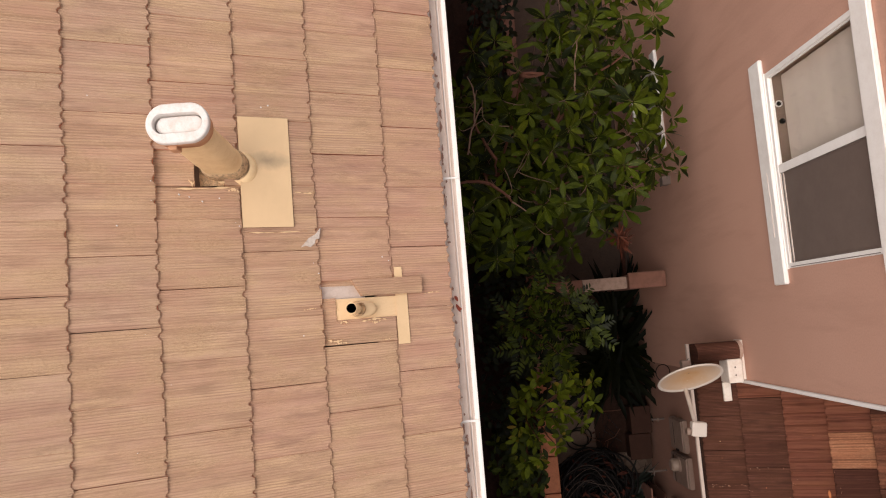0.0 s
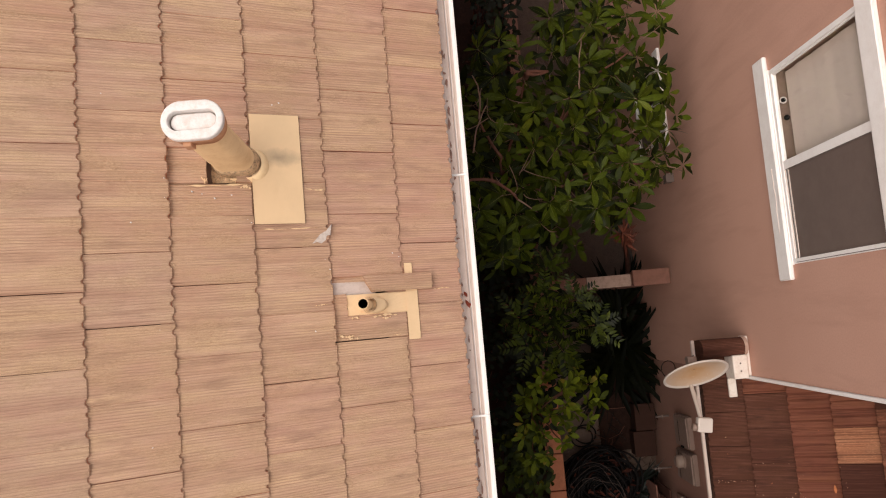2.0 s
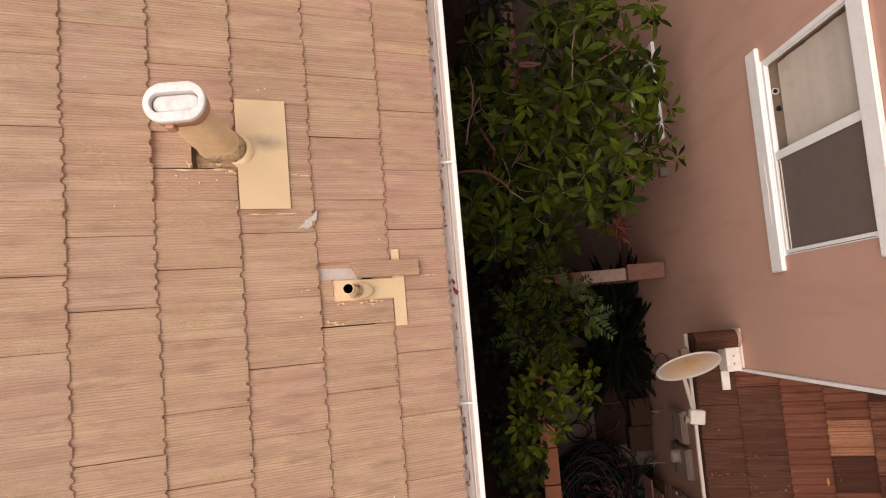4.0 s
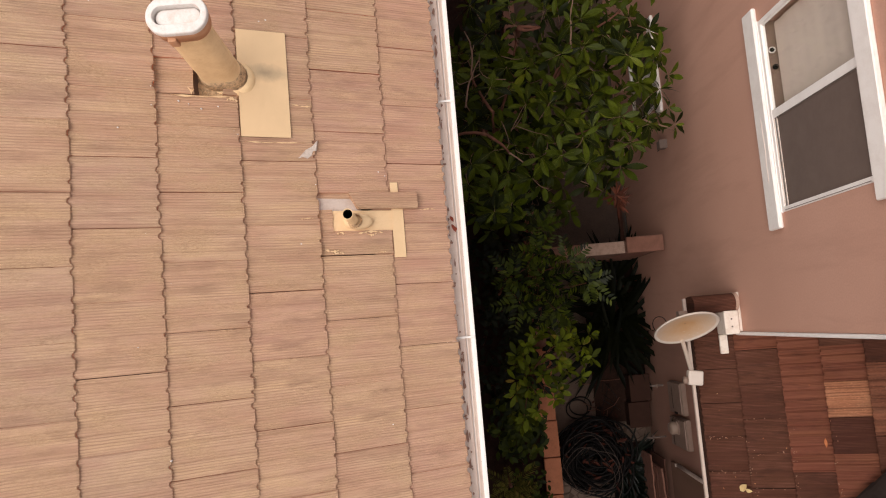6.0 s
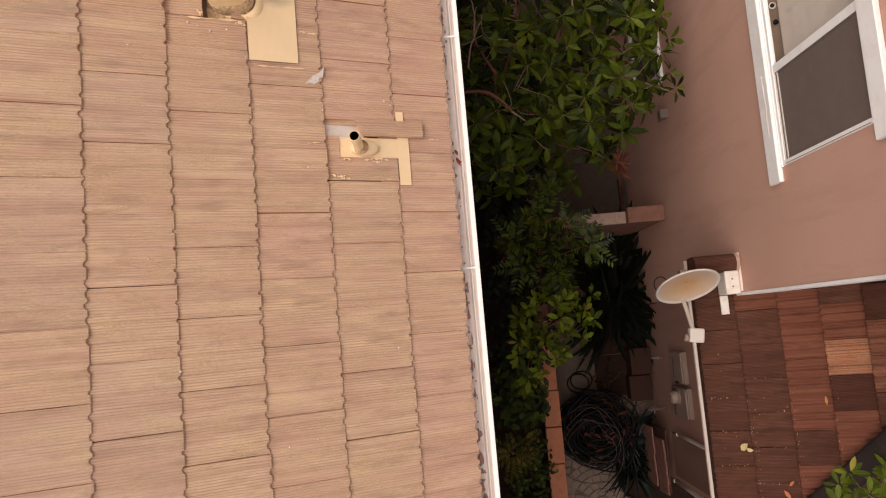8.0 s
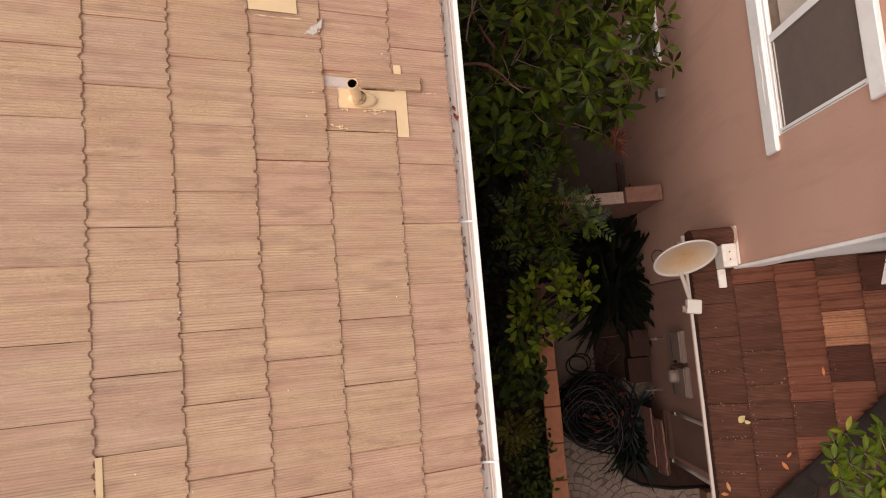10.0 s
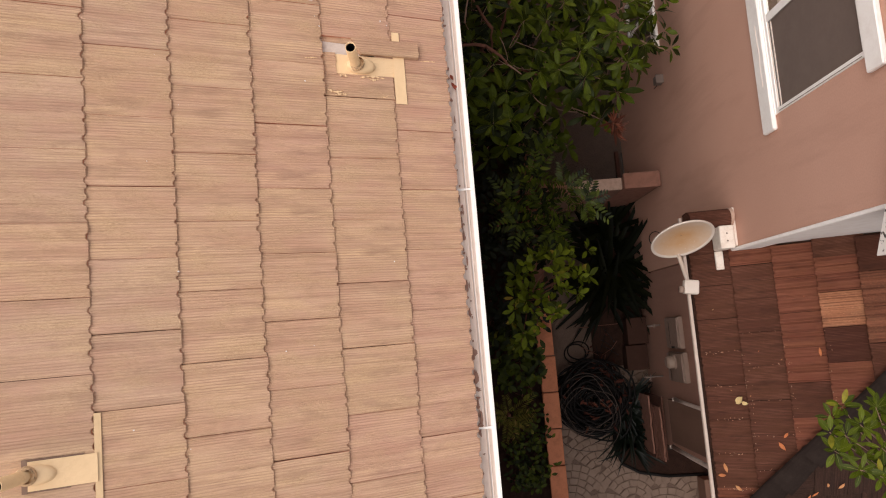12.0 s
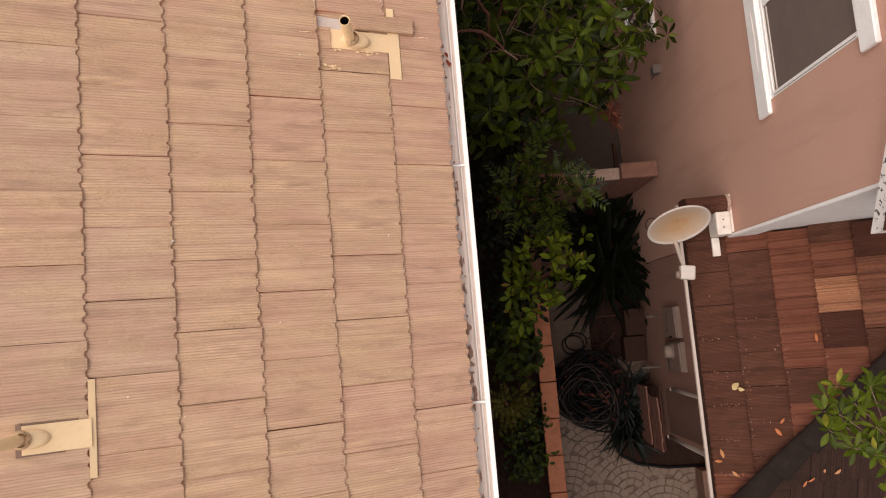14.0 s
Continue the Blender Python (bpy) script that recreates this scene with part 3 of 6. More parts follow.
WIN = (0.268, 1.81, 4.655, 5.925)
WIN2 = (1.96, 2.85, 0.95, 1.95)
solid("wall_east", under_gable(wall_with_holes(WALL_X, WALL_X + 0.2, -0.674, 3.0, -0.05, 8.2, [WIN, WIN2])), STUCCO, "smooth mauve-brown stucco wall of the neighbouring house", "wall")
solid("wall_east_far", Mesh().box((WALL_X, 3.001, -0.05), (WALL_X + 0.2, 7, 6.2)), STUCCO, "plain continuation of the mauve-brown wall", "wall")
solid("wall_east_lower", Mesh().box((WALL_X + 0.02, -2.93, -0.05), (WALL_X + 0.2, -0.683, far_z(WALL_X + 0.02) - 0.12)), LOW_STUCCO, "brown stucco ground-floor wall below the tiled eave, coloured darker for shade", "wall")
solid("wall_return", Mesh().box((WALL_X + 0.2, -0.68, -0.05), (8, -0.48, 6.08)), TRIM, "white painted side wall rising from the lower roof", "wall")
solid("wall_south_lower", Mesh().box((WALL_X + 0.201, -2.93, -0.05), (8, -2.73, 3.3)), STUCCO, "brown stucco end wall of the lower wing", "wall")
solid("corner_board", bevelled(Mesh().box((WALL_X - 0.02, -0.706, 3.42), (WALL_X + 0.22, -0.676, 6.06)), 0.006, 1), TRIM, "white painted corner board on the upper wall", "trim")

# ---- roof tiles ----
TILE_W = 0.3165


def tile_mesh(seed, name, material, length=0.43, width=0.3155, thick=0.026, bites=True, shake=0.0022, core=None, ribbed=0.0):
    """A concrete shake tile: nose at x = 0, head at -length, combed top with low ridges, notched nose."""
    r = random.Random(seed)
    n = 52
    ridge, knots = [], [r.uniform(-1, 1) for _ in range(9)]
    for i in range(n + 1):
        s = i / n * 7.999
        k = int(s)
        ridge.append(shake * (knots[k] * (1 - s + k) + knots[k + 1] * (s - k)) + r.uniform(-0.0007, 0.0007))
    if ribbed:
        # rounded corrugations of uneven width
        ph = 0.0
        for i in range(n + 1):
            ridge[i] += ribbed * (0.5 - 0.5 * math.cos(2 * ph) - 0.6)
            ph += math.pi * 4.6 / n * (1 + 0.35 * math.sin(0.31 * i + seed))
    nose = [r.uniform(-0.0006, 0.0006) for _ in range(n + 1)]
    if bites:
        # rounded notches broken out of the nose, sloping back to the full length below
        pos = r.randint(2, 9)
        while pos < n - 1:
            wide, deep = r.choice((1, 2, 2, 2)), r.uniform(0.009, 0.015)
            for q in range(-wide, wide + 1):
                if 0 <= pos + q <= n:
                    nose[pos + q] -= deep * math.sqrt(1 - (q / (wide + 0.6)) ** 2)
            pos += r.choice((8, 10, 12, 13, 16, 19))
    m = Mesh()
    for i in range(n + 1):
        y = width * (i / n - 0.5)
        edge = 0.003 if i in (0, n) else 0.0
        m.v += [(-length, y, ridge[i] - edge), (-0.03, y, ridge[i] - edge), (nose[i] - 0.004, y, ridge[i] - 0.001 - edge), (nose[i], y, ridge[i] - 0.005), (0.3 * nose[i] - 0.001, y, -thick), (-length, y, -thick)]
    for i in range(n):
        a, b = 6 * i, 6 * i + 6
        m.f += [(a + j, a + j + 1, b + j + 1, b + j) for j in range(5)]
    m.f += [(5, 4, 3, 2, 1, 0), tuple(6 * n + j for j in range(6))]
    me = m.data(name, material)
    if core is not None:
        me.materials.append(core)
        for i in range(n):
            me.polygons[5 * i + 3].material_index = 1
        me.polygons[5 * n].material_index = me.polygons[5 * n + 1].material_index = 1
    return me


TILES = [tile_mesh(s, "tile", TILE, width=0.3145, shake=0.0026, core=TILE_CORE) for s in (1, 2, 3, 4, 5)] + [tile_mesh(s, "tile", TILE_PINK, width=0.3145, shake=0.001, core=TILE_CORE) for s in (6, 7, 8)] + [tile_mesh(s, "tile", TILE_GREY, width=0.3145, shake=0.0016, core=TILE_CORE) for s in (9, 10, 11)]
# the mix of tile batches, course by course from the eave
BATCH = ((5, 6, 7, 6, 0), (5, 6, 0, 1, 7), (0, 1, 2, 3, 6), (2, 3, 4, 7, 0, 8), (1, 4, 8, 9, 10, 3), (8, 9, 10, 2, 4, 8))
TILT = SLOPE - math.atan(0.012 / 0.36)
near_turn = Matrix.Rotation(TILT, 4, "Y")

solid("roof_deck", Mesh().sheet([(-4.0, -7, near_z(-4.0) - 0.075), (0.03, -7, near_z(0.03) - 0.075), (0.03, 7, near_z(0.03) - 0.075), (-4.0, 7, near_z(-4.0) - 0.075)], 0.1), UNDERLAY, "dark underlay deck beneath the roof tiles", "roof")
solid("roof_back", Mesh().sheet([(-8.0, -7, near_z(-4.0) - 2.15), (-4.003, -7, near_z(-4.0) - 0.075), (-4.003, 7, near_z(-4.0) - 0.075), (-8.0, 7, near_z(-4.0) - 2.15)], 0.1), TILE, "plain far slope of the tiled roof", "roof")
near_roof = thing("tiled_roof", "weathered tan concrete shake-tile roof slope with an eave gutter", "roof", (0, 0, 6.4), kind="structure")
COURSES = [0.064, -0.232, -0.57, -0.895, -1.222, -1.538] + [-1.538 - 0.322 * k for k in range(1, 7)]
spare = Mesh()
for c, cx in enumerate(COURSES):
    phase = (0.157 if c % 2 == 0 else 0.0) - 0.005 + 0.0075 * cx
    for k in range(-18, 18):
        y = phase + (k + 0.5) * TILE_W
        key, r = (c, k), random.Random(1000 * c + k + 77)
        if key in ((1, 0), (3, 2)):
            continue
        data = TILES[r.choice(BATCH[min(c, 5)])]
        mat = Matrix.Translation((cx + r.uniform(-0.003, 0.003), y + r.uniform(-0.0012, 0.0012), near_z(cx) + r.uniform(-0.0012, 0.0012))) @ near_turn @ Matrix.Rotation(radians(r.uniform(-0.12, 0.12)), 4, "Z")
        if -2.9 < y < 2.5 and cx > -2.6:
            t = new("roof_tile", data)
            t.parent = near_roof
            t.matrix_basis = Matrix.Translation((0, 0, -6.4)) @ mat
        else:
            spare.add([mat @ v.co for v in data.vertices], [tuple(p.vertices) for p in data.polygons])
spare.v = [(x, y, z - 6.4) for x, y, z in spare.v]
tagged(part("outer_tiles", spare, TILE, near_roof), kind="stuff")
near_roof_to = Matrix.Translation((0, 0, -6.4))


def near_at(x, y, up=0.0):
    """A frame on the near roof: x down the slope, y along the eave, z off the surface."""
    return Matrix.Translation((x, y, near_z(x))) @ Matrix.Rotation(SLOPE, 4, "Y") @ Matrix.Translation((0, 0, up))


def tile_top(x):
    """Height of the tile face at x: each course lies flatter than the roof."""
    nose = min((cx for cx in COURSES if cx >= x - 1e-6), default=EAVE_X)
    return near_z(nose) + (nose - x) * math.tan(TILT)


def cut_tile(x0, x1, y0, y1, seed, up=0.0, slant=0.0):
    """A trimmed tile between plan limits, its ends broken at a slant."""
    r = random.Random(seed)
    m, n = Mesh(), 12
    at = near_at(x1, (y0 + y1) / 2)
    s = (x1 - x0) / math.cos(SLOPE)
    for i in range(n + 1):
        f = i / n - 0.5
        y = (y1 - y0) * f
        h = r.uniform(-0.002, 0.002)
        head = -s + slant * (0.5 - f)
        m.v += [at @ Vector(p) for p in ((head, y, h - 0.024 + up), (-0.004 + r.uniform(-0.004, 0.002), y, h + up), (0, y, -0.028 + up), (head, y, -0.05 + up))]
    for i in range(n):
        a = 4 * i
        m.f += [(a + j, a + j + 1, a + 5 + j, a + 4 + j) for j in range(3)] + [(a + 3, a, a + 4, a + 7)]
    m.f += [(3, 2, 1, 0), (4 * n, 4 * n + 1, 4 * n + 2, 4 * n + 3)]
    return m.data("tile", TILE)


def roof_piece(data):
    ob = new("roof_tile", data)
    ob.parent = near_roof
    ob.matrix_basis = near_roof_to
    return ob


# cut tiles round the oval vent and the small pipe
roof_piece(cut_tile(-1.27, -0.895, 0.620, 0.766, 11))
roof_piece(cut_tile(-1.27, -1.068, 0.771, 0.939, 13, -0.012))
roof_piece(cut_tile(-0.60, -0.232, -0.002, 0.118, 14))
roof_piece(cut_tile(-0.66, -0.40, 0.284, 0.3125, 18, -0.014))
roof_piece(cut_tile(-0.66, -0.505, 0.112, 0.225, 16, -0.012))
roof_piece(cut_tile(-0.432, -0.098, 0.228, 0.312, 15, 0.022, 0.05))

# eave gutter
gutter = thing("gutter", "white metal eave gutter with peeling paint and hanger straps", "gutter", (0.1, 0, 6.2))
GZ = 0.12
GX = 0.152
profile = [(0.0, 6.30), (0.0, 6.185), (0.105, 6.18), (0.118, 6.20), (0.130, 6.225), (0.130, 6.232), (0.126, 6.227), (0.113, 6.204), (0.10, 6.188), (0.006, 6.192), (0.006, 6.30)]


def extrude_y(profile, y0, y1, parent, steps=1):
    rings = [[(x - parent.location.x, y0 + (y1 - y0) * i / steps - parent.location.y, z + GZ - parent.location.z) for x, z in profile] for i in range(steps + 1)]
    return Mesh().rings(rings, True, True)


part("trough", extrude_y(profile, -7, 7, gutter), GUTTER_IN, gutter, "soiled white gutter lining")
part("front_lip", extrude_y([(0.1305, 6.236), (0.1305, 6.222), (GX, 6.205), (GX + 0.005, 6.226), (GX + 0.003, 6.238), (0.142, 6.241)], -7, 7, gutter), WHITE, gutter, "clean bright white front lip")
part("inner_rib", extrude_y([(0.104, 6.1935), (0.109, 6.1915), (0.114, 6.2045), (0.109, 6.2085)], -7, 7, gutter), WHITE, gutter)
for y in (2.14, 0.846, -0.465, -1.755, -3.05):
    part("hanger_strap", bevelled(Mesh().box(rel(gutter, (0.055, y - 0.006, 6.238 + GZ))[0], rel(gutter, (GX, y + 0.006, 6.244 + GZ))[0]), 0.002, 1), WHITE, gutter, "thin white hanger strap")
rng = random.Random(21)
flakes = 0
for y0, y1, n in ((1.9, 1.0, 12), (1.0, 0.72, 8), (0.62, 0.1, 9), (0.1, -0.5, 7), (-0.5, -0.75, 12), (-0.75, -1.3, 16), (-1.3, -1.78, 24), (-1.85, -2.5, 10)):
    for _ in range(n):
        flakes = (flakes + 1) % 9
        y, x = rng.uniform(y1, y0), rng.choice((0.066, 0.069, 0.072, 0.076, 0.082))
        lx, ly = rng.uniform(0.003, 0.008) * (1.6 if n > 20 else 1.0), rng.choice((0.005, 0.008, 0.012, 0.026)) * rng.uniform(0.7, 1.3) * (1.4 if n > 20 else 1.0)
        ring = [(x - 0.1 + lx * math.cos(a) * rng.uniform(0.55, 1.3) + 0.25 * lx * math.sin(2 * a + y * 40), y + ly * math.sin(a) * rng.uniform(0.6, 1.25), 6.192 + GZ - 6.2) for a in (math.tau * i / 13 for i in range(13))]
        part("paint_flake", Mesh().rings([ring, [(px, py, pz + 0.0022 + 0.0004 * flakes) for px, py, pz in ring]], False, True), RUST, gutter, "rust-brown peeled paint patch")
solid("fascia", bevelled(Mesh().box((-0.03, -7, 6.10), (-0.004, 7, 6.36)), 0.003, 1), WHITE, "white painted fascia board behind the gutter", "trim")
solid("soffit", Mesh().box((-0.45, -7, 6.06), (-0.032, 7, 6.08)), WHITE, "white painted soffit under the eave", "soffit")

# ---- oval vent with its flashing ----
vent = thing("oval_roof_vent", "cream painted oval flue vent with a chalky white cap", "roof vent", (-0.96, 0.868, near_z(-0.96)))


def oval(cx, cy, z, rx, ry, n=36):
    """A stadium outline, long along x."""
    pts, straight = [], rx - ry
    for j in range(n):
        a = math.tau * j / n
        pts.append((cx + straight * (1 if math.cos(a) >= 0 else -1) + ry * math.cos(a) if abs(math.cos(a)) > 1e-6 else cx, cy + ry * math.sin(a), z))
    return pts


def vent_ring(z, rx, ry):
    return oval(0, 0.012 + 0.05 * (z - 7.0), z - vent.location.z + 0.09 * max(0, z - 7.05), rx, ry)


part("flue", Mesh().rings([vent_ring(z, 0.096 + d, 0.058 + d) for z, d in ((6.93, 0.004), (7.1, 0.0), (7.12, 0.002), (7.3, 0.0), (7.5, 0.0))]), CREAM_DARK, vent, "ochre cream painted flue pipe", True)
part("storm_collar", Mesh().rings([vent_ring(z, 0.097 + d, 0.059 + d) for z, d in ((6.94, 0.012), (6.965, 0.011), (6.985, 0.008), (7.0, 0.006), (7.008, 0.001))]), SEALANT, vent, "cracked sealant collar", True)
part("boot", Mesh().rings([[(x + 0.01, y - 0.004 - 0.3 * d, z) for x, y, z in oval(0, 0.006, zz - vent.location.z, 0.1 + d, 0.062 + d)] for zz, d in ((6.84, 0.035), (6.9, 0.033), (6.918, 0.028), (6.932, 0.019), (6.938, 0.011), (6.941, 0.005))]), CREAM_DARK, vent, "rounded ochre cream flashing boot", True)
part("cap_skirt", Mesh().rings([vent_ring(z, rx, ry) for z, rx, ry in ((7.455, 0.099, 0.061), (7.45, 0.113, 0.073), (7.50, 0.12, 0.077), (7.515, 0.121, 0.078))]), TERRA, vent, "terracotta primer showing below the cap", True)
part("cap_rim", Mesh().rings([vent_ring(z, rx, ry) for z, rx, ry in ((7.513, 0.1225, 0.0795), (7.527, 0.1225, 0.0795), (7.531, 0.121, 0.078), (7.533, 0.118, 0.075), (7.5335, 0.116, 0.073), (7.5338, 0.098, 0.0415), (7.5336, 0.0968, 0.0402), (7.532, 0.0955, 0.039), (7.529, 0.095, 0.0385), (7.47, 0.0945, 0.038))]), CAP_WHITE, vent, "chalky white rim with worn edges", True)
part("cap_plate", Mesh().rings([vent_ring(z, rx, ry) for z, rx, ry in ((7.465, 0.0915, 0.035), (7.505, 0.0905, 0.0345), (7.51, 0.088, 0.033), (7.513, 0.083, 0.028), (7.516, 0.072, 0.017), (7.517, 0.06, 0.006))], False, True), CAP_WHITE, vent, "pale grey recessed centre of the cap", True)


def local(mesh, parent):
    mesh.v = [tuple(Vector(p) - parent.location) for p in mesh.v]
    return mesh


def sheet_on_roof(x0, x1, y0, y1, h0, h1, thick=0.004, wave=0.0, seed=1, n=10):
    """A thin metal sheet laid from height h0 (upper end) to h1 (lower end), slightly buckled."""
    r = random.Random(seed)
    m = Mesh()
    for i in range(n + 1):
        for j in range(n + 1):
            x, y = x0 + (x1 - x0) * i / n, y0 + (y1 - y0) * j / n
            z = near_z(x) + h0 + (h1 - h0) * i / n + wave * math.sin(3.1 * i + 1.7 * j + seed) * r.uniform(0.3, 1)
            m.v += [(x, y, z)]
    k = len(m.v)
    m.v += [(x, y, z - thick) for x, y, z in m.v]
    q = lambda i, j: i * (n + 1) + j
    m.f = [(q(i, j), q(i + 1, j), q(i + 1, j + 1), q(i, j + 1)) for i in range(n) for j in range(n)]
    rim = [q(i, 0) for i in range(n)] + [q(n, j) for j in range(n)] + [q(i, n) for i in range(n, 0, -1)] + [q(0, j) for j in range(n, 0, -1)]
    m.f += [(a, a + k, b + k, b) for a, b in zip(rim, rim[1:] + rim[:1])]
    return m


part("flashing_sheet", local(sheet_on_roof(-0.893, -0.676, 0.578, 1.108, -0.005, 0.006, 0.004, 0.0003, 3), vent), FLASHING, vent, "flat cream painted flashing sheet with a dark smear")
part("flashing_collar", local(sheet_on_roof(-1.076, -0.88, 0.782, 0.945, -0.075, -0.03, 0.004, 0.003, 4), vent), SEALANT, vent, "cracked sealant round the flue")
part("cap_clip", bevelled(Mesh().box((-0.052, -0.054, 7.475 - vent.location.z), (-0.018, -0.03, 7.535 - vent.location.z)), 0.004), TERRA, vent, "small terracotta clip under the cap")
# ---- small vent pipes with flashing ----
def vent_pipe(at, top, radius, label):
    x, y = at
    ob = thing("vent_pipe", label, "vent pipe", (x, y, near_z(x)), group="plumbing vent pipes on the roof")
    z0, h = -0.07, top - near_z(x)
    here = Matrix.Translation((0, 0, 0))
    part("pipe", Mesh().lathe([(radius, z0), (radius, h - 0.003), (radius - 0.001, h), (radius - 0.003, h), (radius - 0.004, h - 0.01)], here), CREAM_DARK, ob, "cream painted steel pipe", True)
    part("bore", Mesh().lathe([(radius - 0.0032, h - 0.001), (radius - 0.0032, h - 0.16), (0.0, h - 0.16)], here), VOID, ob, "near-black bore", True)
    part("lip", Mesh().lathe([(radius + 0.0004, h - 0.004), (radius + 0.0004, h), (radius - 0.001, h + 0.001), (radius - 0.0025, h + 0.0006)], here), CREAM, ob, "worn pale pipe lip", True)
    slope = Matrix.Rotation(SLOPE, 4, "Y")
    part("sealant", Mesh().lathe([(radius + 0.012, 0.0), (radius + 0.011, 0.026), (radius + 0.006, 0.038), (radius + 0.0005, 0.044)], slope), SEALANT, ob, "cracked sealant ring", True)
    mound = slope @ Matrix.Translation((0.03, -0.002, 0.0))
    part("boot", Mesh().lathe([(0.042, -0.03), (0.041, 0.0), (0.037, 0.013), (0.03, 0.02), (0.018, 0.023), (0.0, 0.024)], mound, 28, 1.9, 1.0), CREAM, ob, "rounded cream flashing boot", True)
    return ob


pipe_a = vent_pipe((-0.418, 0.165), 6.935, 0.026, "short cream vent pipe in patched flashing near the eave")
part("flashing_apron", local(sheet_on_roof(-0.516, -0.205, 0.118, 0.22, -0.02, -0.006, 0.004, 0.001, 5), pipe_a), CREAM, pipe_a, "cream flashing apron")
part("flashing_strip", local(sheet_on_roof(-0.230, -0.172, -0.024, 0.236, -0.003, -0.001, 0.004, 0.0, 6), pipe_a), CREAM, pipe_a, "narrow cream flashing strip")
part("flashing_tab", local(sheet_on_roof(-0.228, -0.19, 0.26, 0.366, -0.004, -0.001, 0.004, 0.0, 6), pipe_a), CREAM, pipe_a, "end of the cream flashing strip")
part("bare_sheet", local(sheet_on_roof(-0.61, -0.38, 0.19, 0.302, -0.034, -0.03, 0.003, 0.001, 7), pipe_a), WEATHERED, pipe_a, "exposed pale grey metal sheet")
pipe_b = vent_pipe((-1.756, -1.652), 7.60, 0.0265, "cream vent pipe with a T-shaped painted flashing")
part("flashing_apron", local(sheet_on_roof(-1.752, -1.53, -1.714, -1.6, 0.004, 0.006, 0.004, 0.001, 8), pipe_b), CREAM, pipe_b, "cream flashing apron")
part("flashing_strip", local(sheet_on_roof(-1.541, -1.519, -1.84, -1.442, 0.001, -0.004, 0.004, 0.0, 9), pipe_b), CREAM, pipe_b, "narrow cream flashing strip")
# dark strips laid on the tiles in place of the shaded gap round the pipe
for x0, x1, y0, y1 in ((-1.772, -1.753, -1.722, -1.592), (-1.752, -1.575, -1.599, -1.593), (-1.752, -1.62, -1.721, -1.715)):
    part("cut_edge", local(sheet_on_roof(x0, x1, y0, y1, 0.0, 0.003, 0.004, 0.0, 8, 3), pipe_b), UNDERLAY, pipe_b, "dark strip drawn for the shaded gap in the tiles round the pipe")

# ---- neighbour's lower tiled roof with a hip ----
far_roof = thing("hipped_roof", "dark brown concrete tile roof with one replaced tan tile", "roof", (3, -2, 3.4), kind="structure")
far_roof_to = Matrix.Translation((-3, 2, -3.4))
deck = Mesh()
zt = lambda x: far_z(x) - 0.07
deck.add([(FAR_X, FAR_Y, zt(FAR_X)), (FAR_X, -0.40, zt(FAR_X)), (WALL_X, -0.40, zt(WALL_X)), (WALL_X, -0.684, zt(WALL_X)), (5.0, -0.684, zt(5.0)), (FAR_X + 2.726, -0.684, zt(FAR_X + 2.726))], [(0, 5, 4, 3), (0, 3, 2, 1)])
deck.add([(FAR_X, FAR_Y, zt(FAR_X)), (8, FAR_Y, zt(FAR_X)), (8, -0.684, zt(FAR_X + 2.726)), (FAR_X + 2.726, -0.684, zt(FAR_X + 2.726))], [(0, 1, 2, 3)])
solid("roof_deck_lower", deck, MULCH, "dark deck beneath the brown roof tiles", "roof")
solid("soffit_lower", Mesh().box((FAR_X + 0.02, FAR_Y + 0.02, FAR_EAVE_Z - 0.2), (WALL_X + 0.019, -0.40, FAR_EAVE_Z - 0.17)), STUCCO, "boxed brown soffit under the lower eave", "soffit")
BROWN = [tile_mesh(s, "tile", BROWN_TILE, 0.42, 0.309, 0.011, shake=0.003) for s in (31, 32, 33)]
RUSSET = [tile_mesh(s, "tile", RUSSET_TILE, 0.42, 0.309, 0.011, shake=0.003, ribbed=0.024) for s in (41, 42)]
PALE_RUSSET = tile_mesh(43, "tile", tile_material("pale_russet_tile", (0.24, 0.092, 0.053), (0.155, 0.058, 0.034), (0.085, 0.04, 0.026), (0.23, 0.107, 0.06), 0.2, 0.3, 1.8, 0.6), 0.42, 0.309, 0.011, shake=0.004, ribbed=0.012)
# darker brown tiles: the shade on the side face is in their colour
SIDE_SHADED = [tile_mesh(s, "tile", tile_material("dark_shaded_tile", (0.06, 0.027, 0.019), (0.035, 0.017, 0.012), (0.02, 0.014, 0.01), (0.055, 0.028, 0.018), 0.5, 0.6, 1.8), 0.42, 0.309, 0.011, shake=0.003) for s in (36, 37)]
DARK = tile_mesh(34, "tile", DARK_TILE, 0.42, 0.309, 0.011, shake=0.003)
REPLACED = tile_mesh(51, "tile", NEW_TILE, 0.42, 0.309, 0.011, shake=0.004)
far_turn = Matrix.Rotation(math.pi, 4, "Z") @ Matrix.Rotation(FAR_SLOPE - math.atan(0.04 / 0.35), 4, "Y")
far_courses = [2.355, 2.672, 2.997, 3.300, 3.604] + [3.604 + 0.306 * k for k in range(1, 5)]
FAR_W = 0.3125


def clip_tile(data, m, keep):
    """Tile geometry cut off at a plane (point, normal) in the world."""
    bm = bmesh.new()
    bm.from_mesh(data)
    bm.transform(m)
    bmesh.ops.bisect_plane(bm, geom=bm.verts[:] + bm.edges[:] + bm.faces[:], plane_co=keep[0], plane_no=keep[1], clear_outer=True)
    out = bpy.data.meshes.new("tile")
    bm.to_mesh(out)
    bm.free()
    out.materials.append(data.materials[0])
    return out


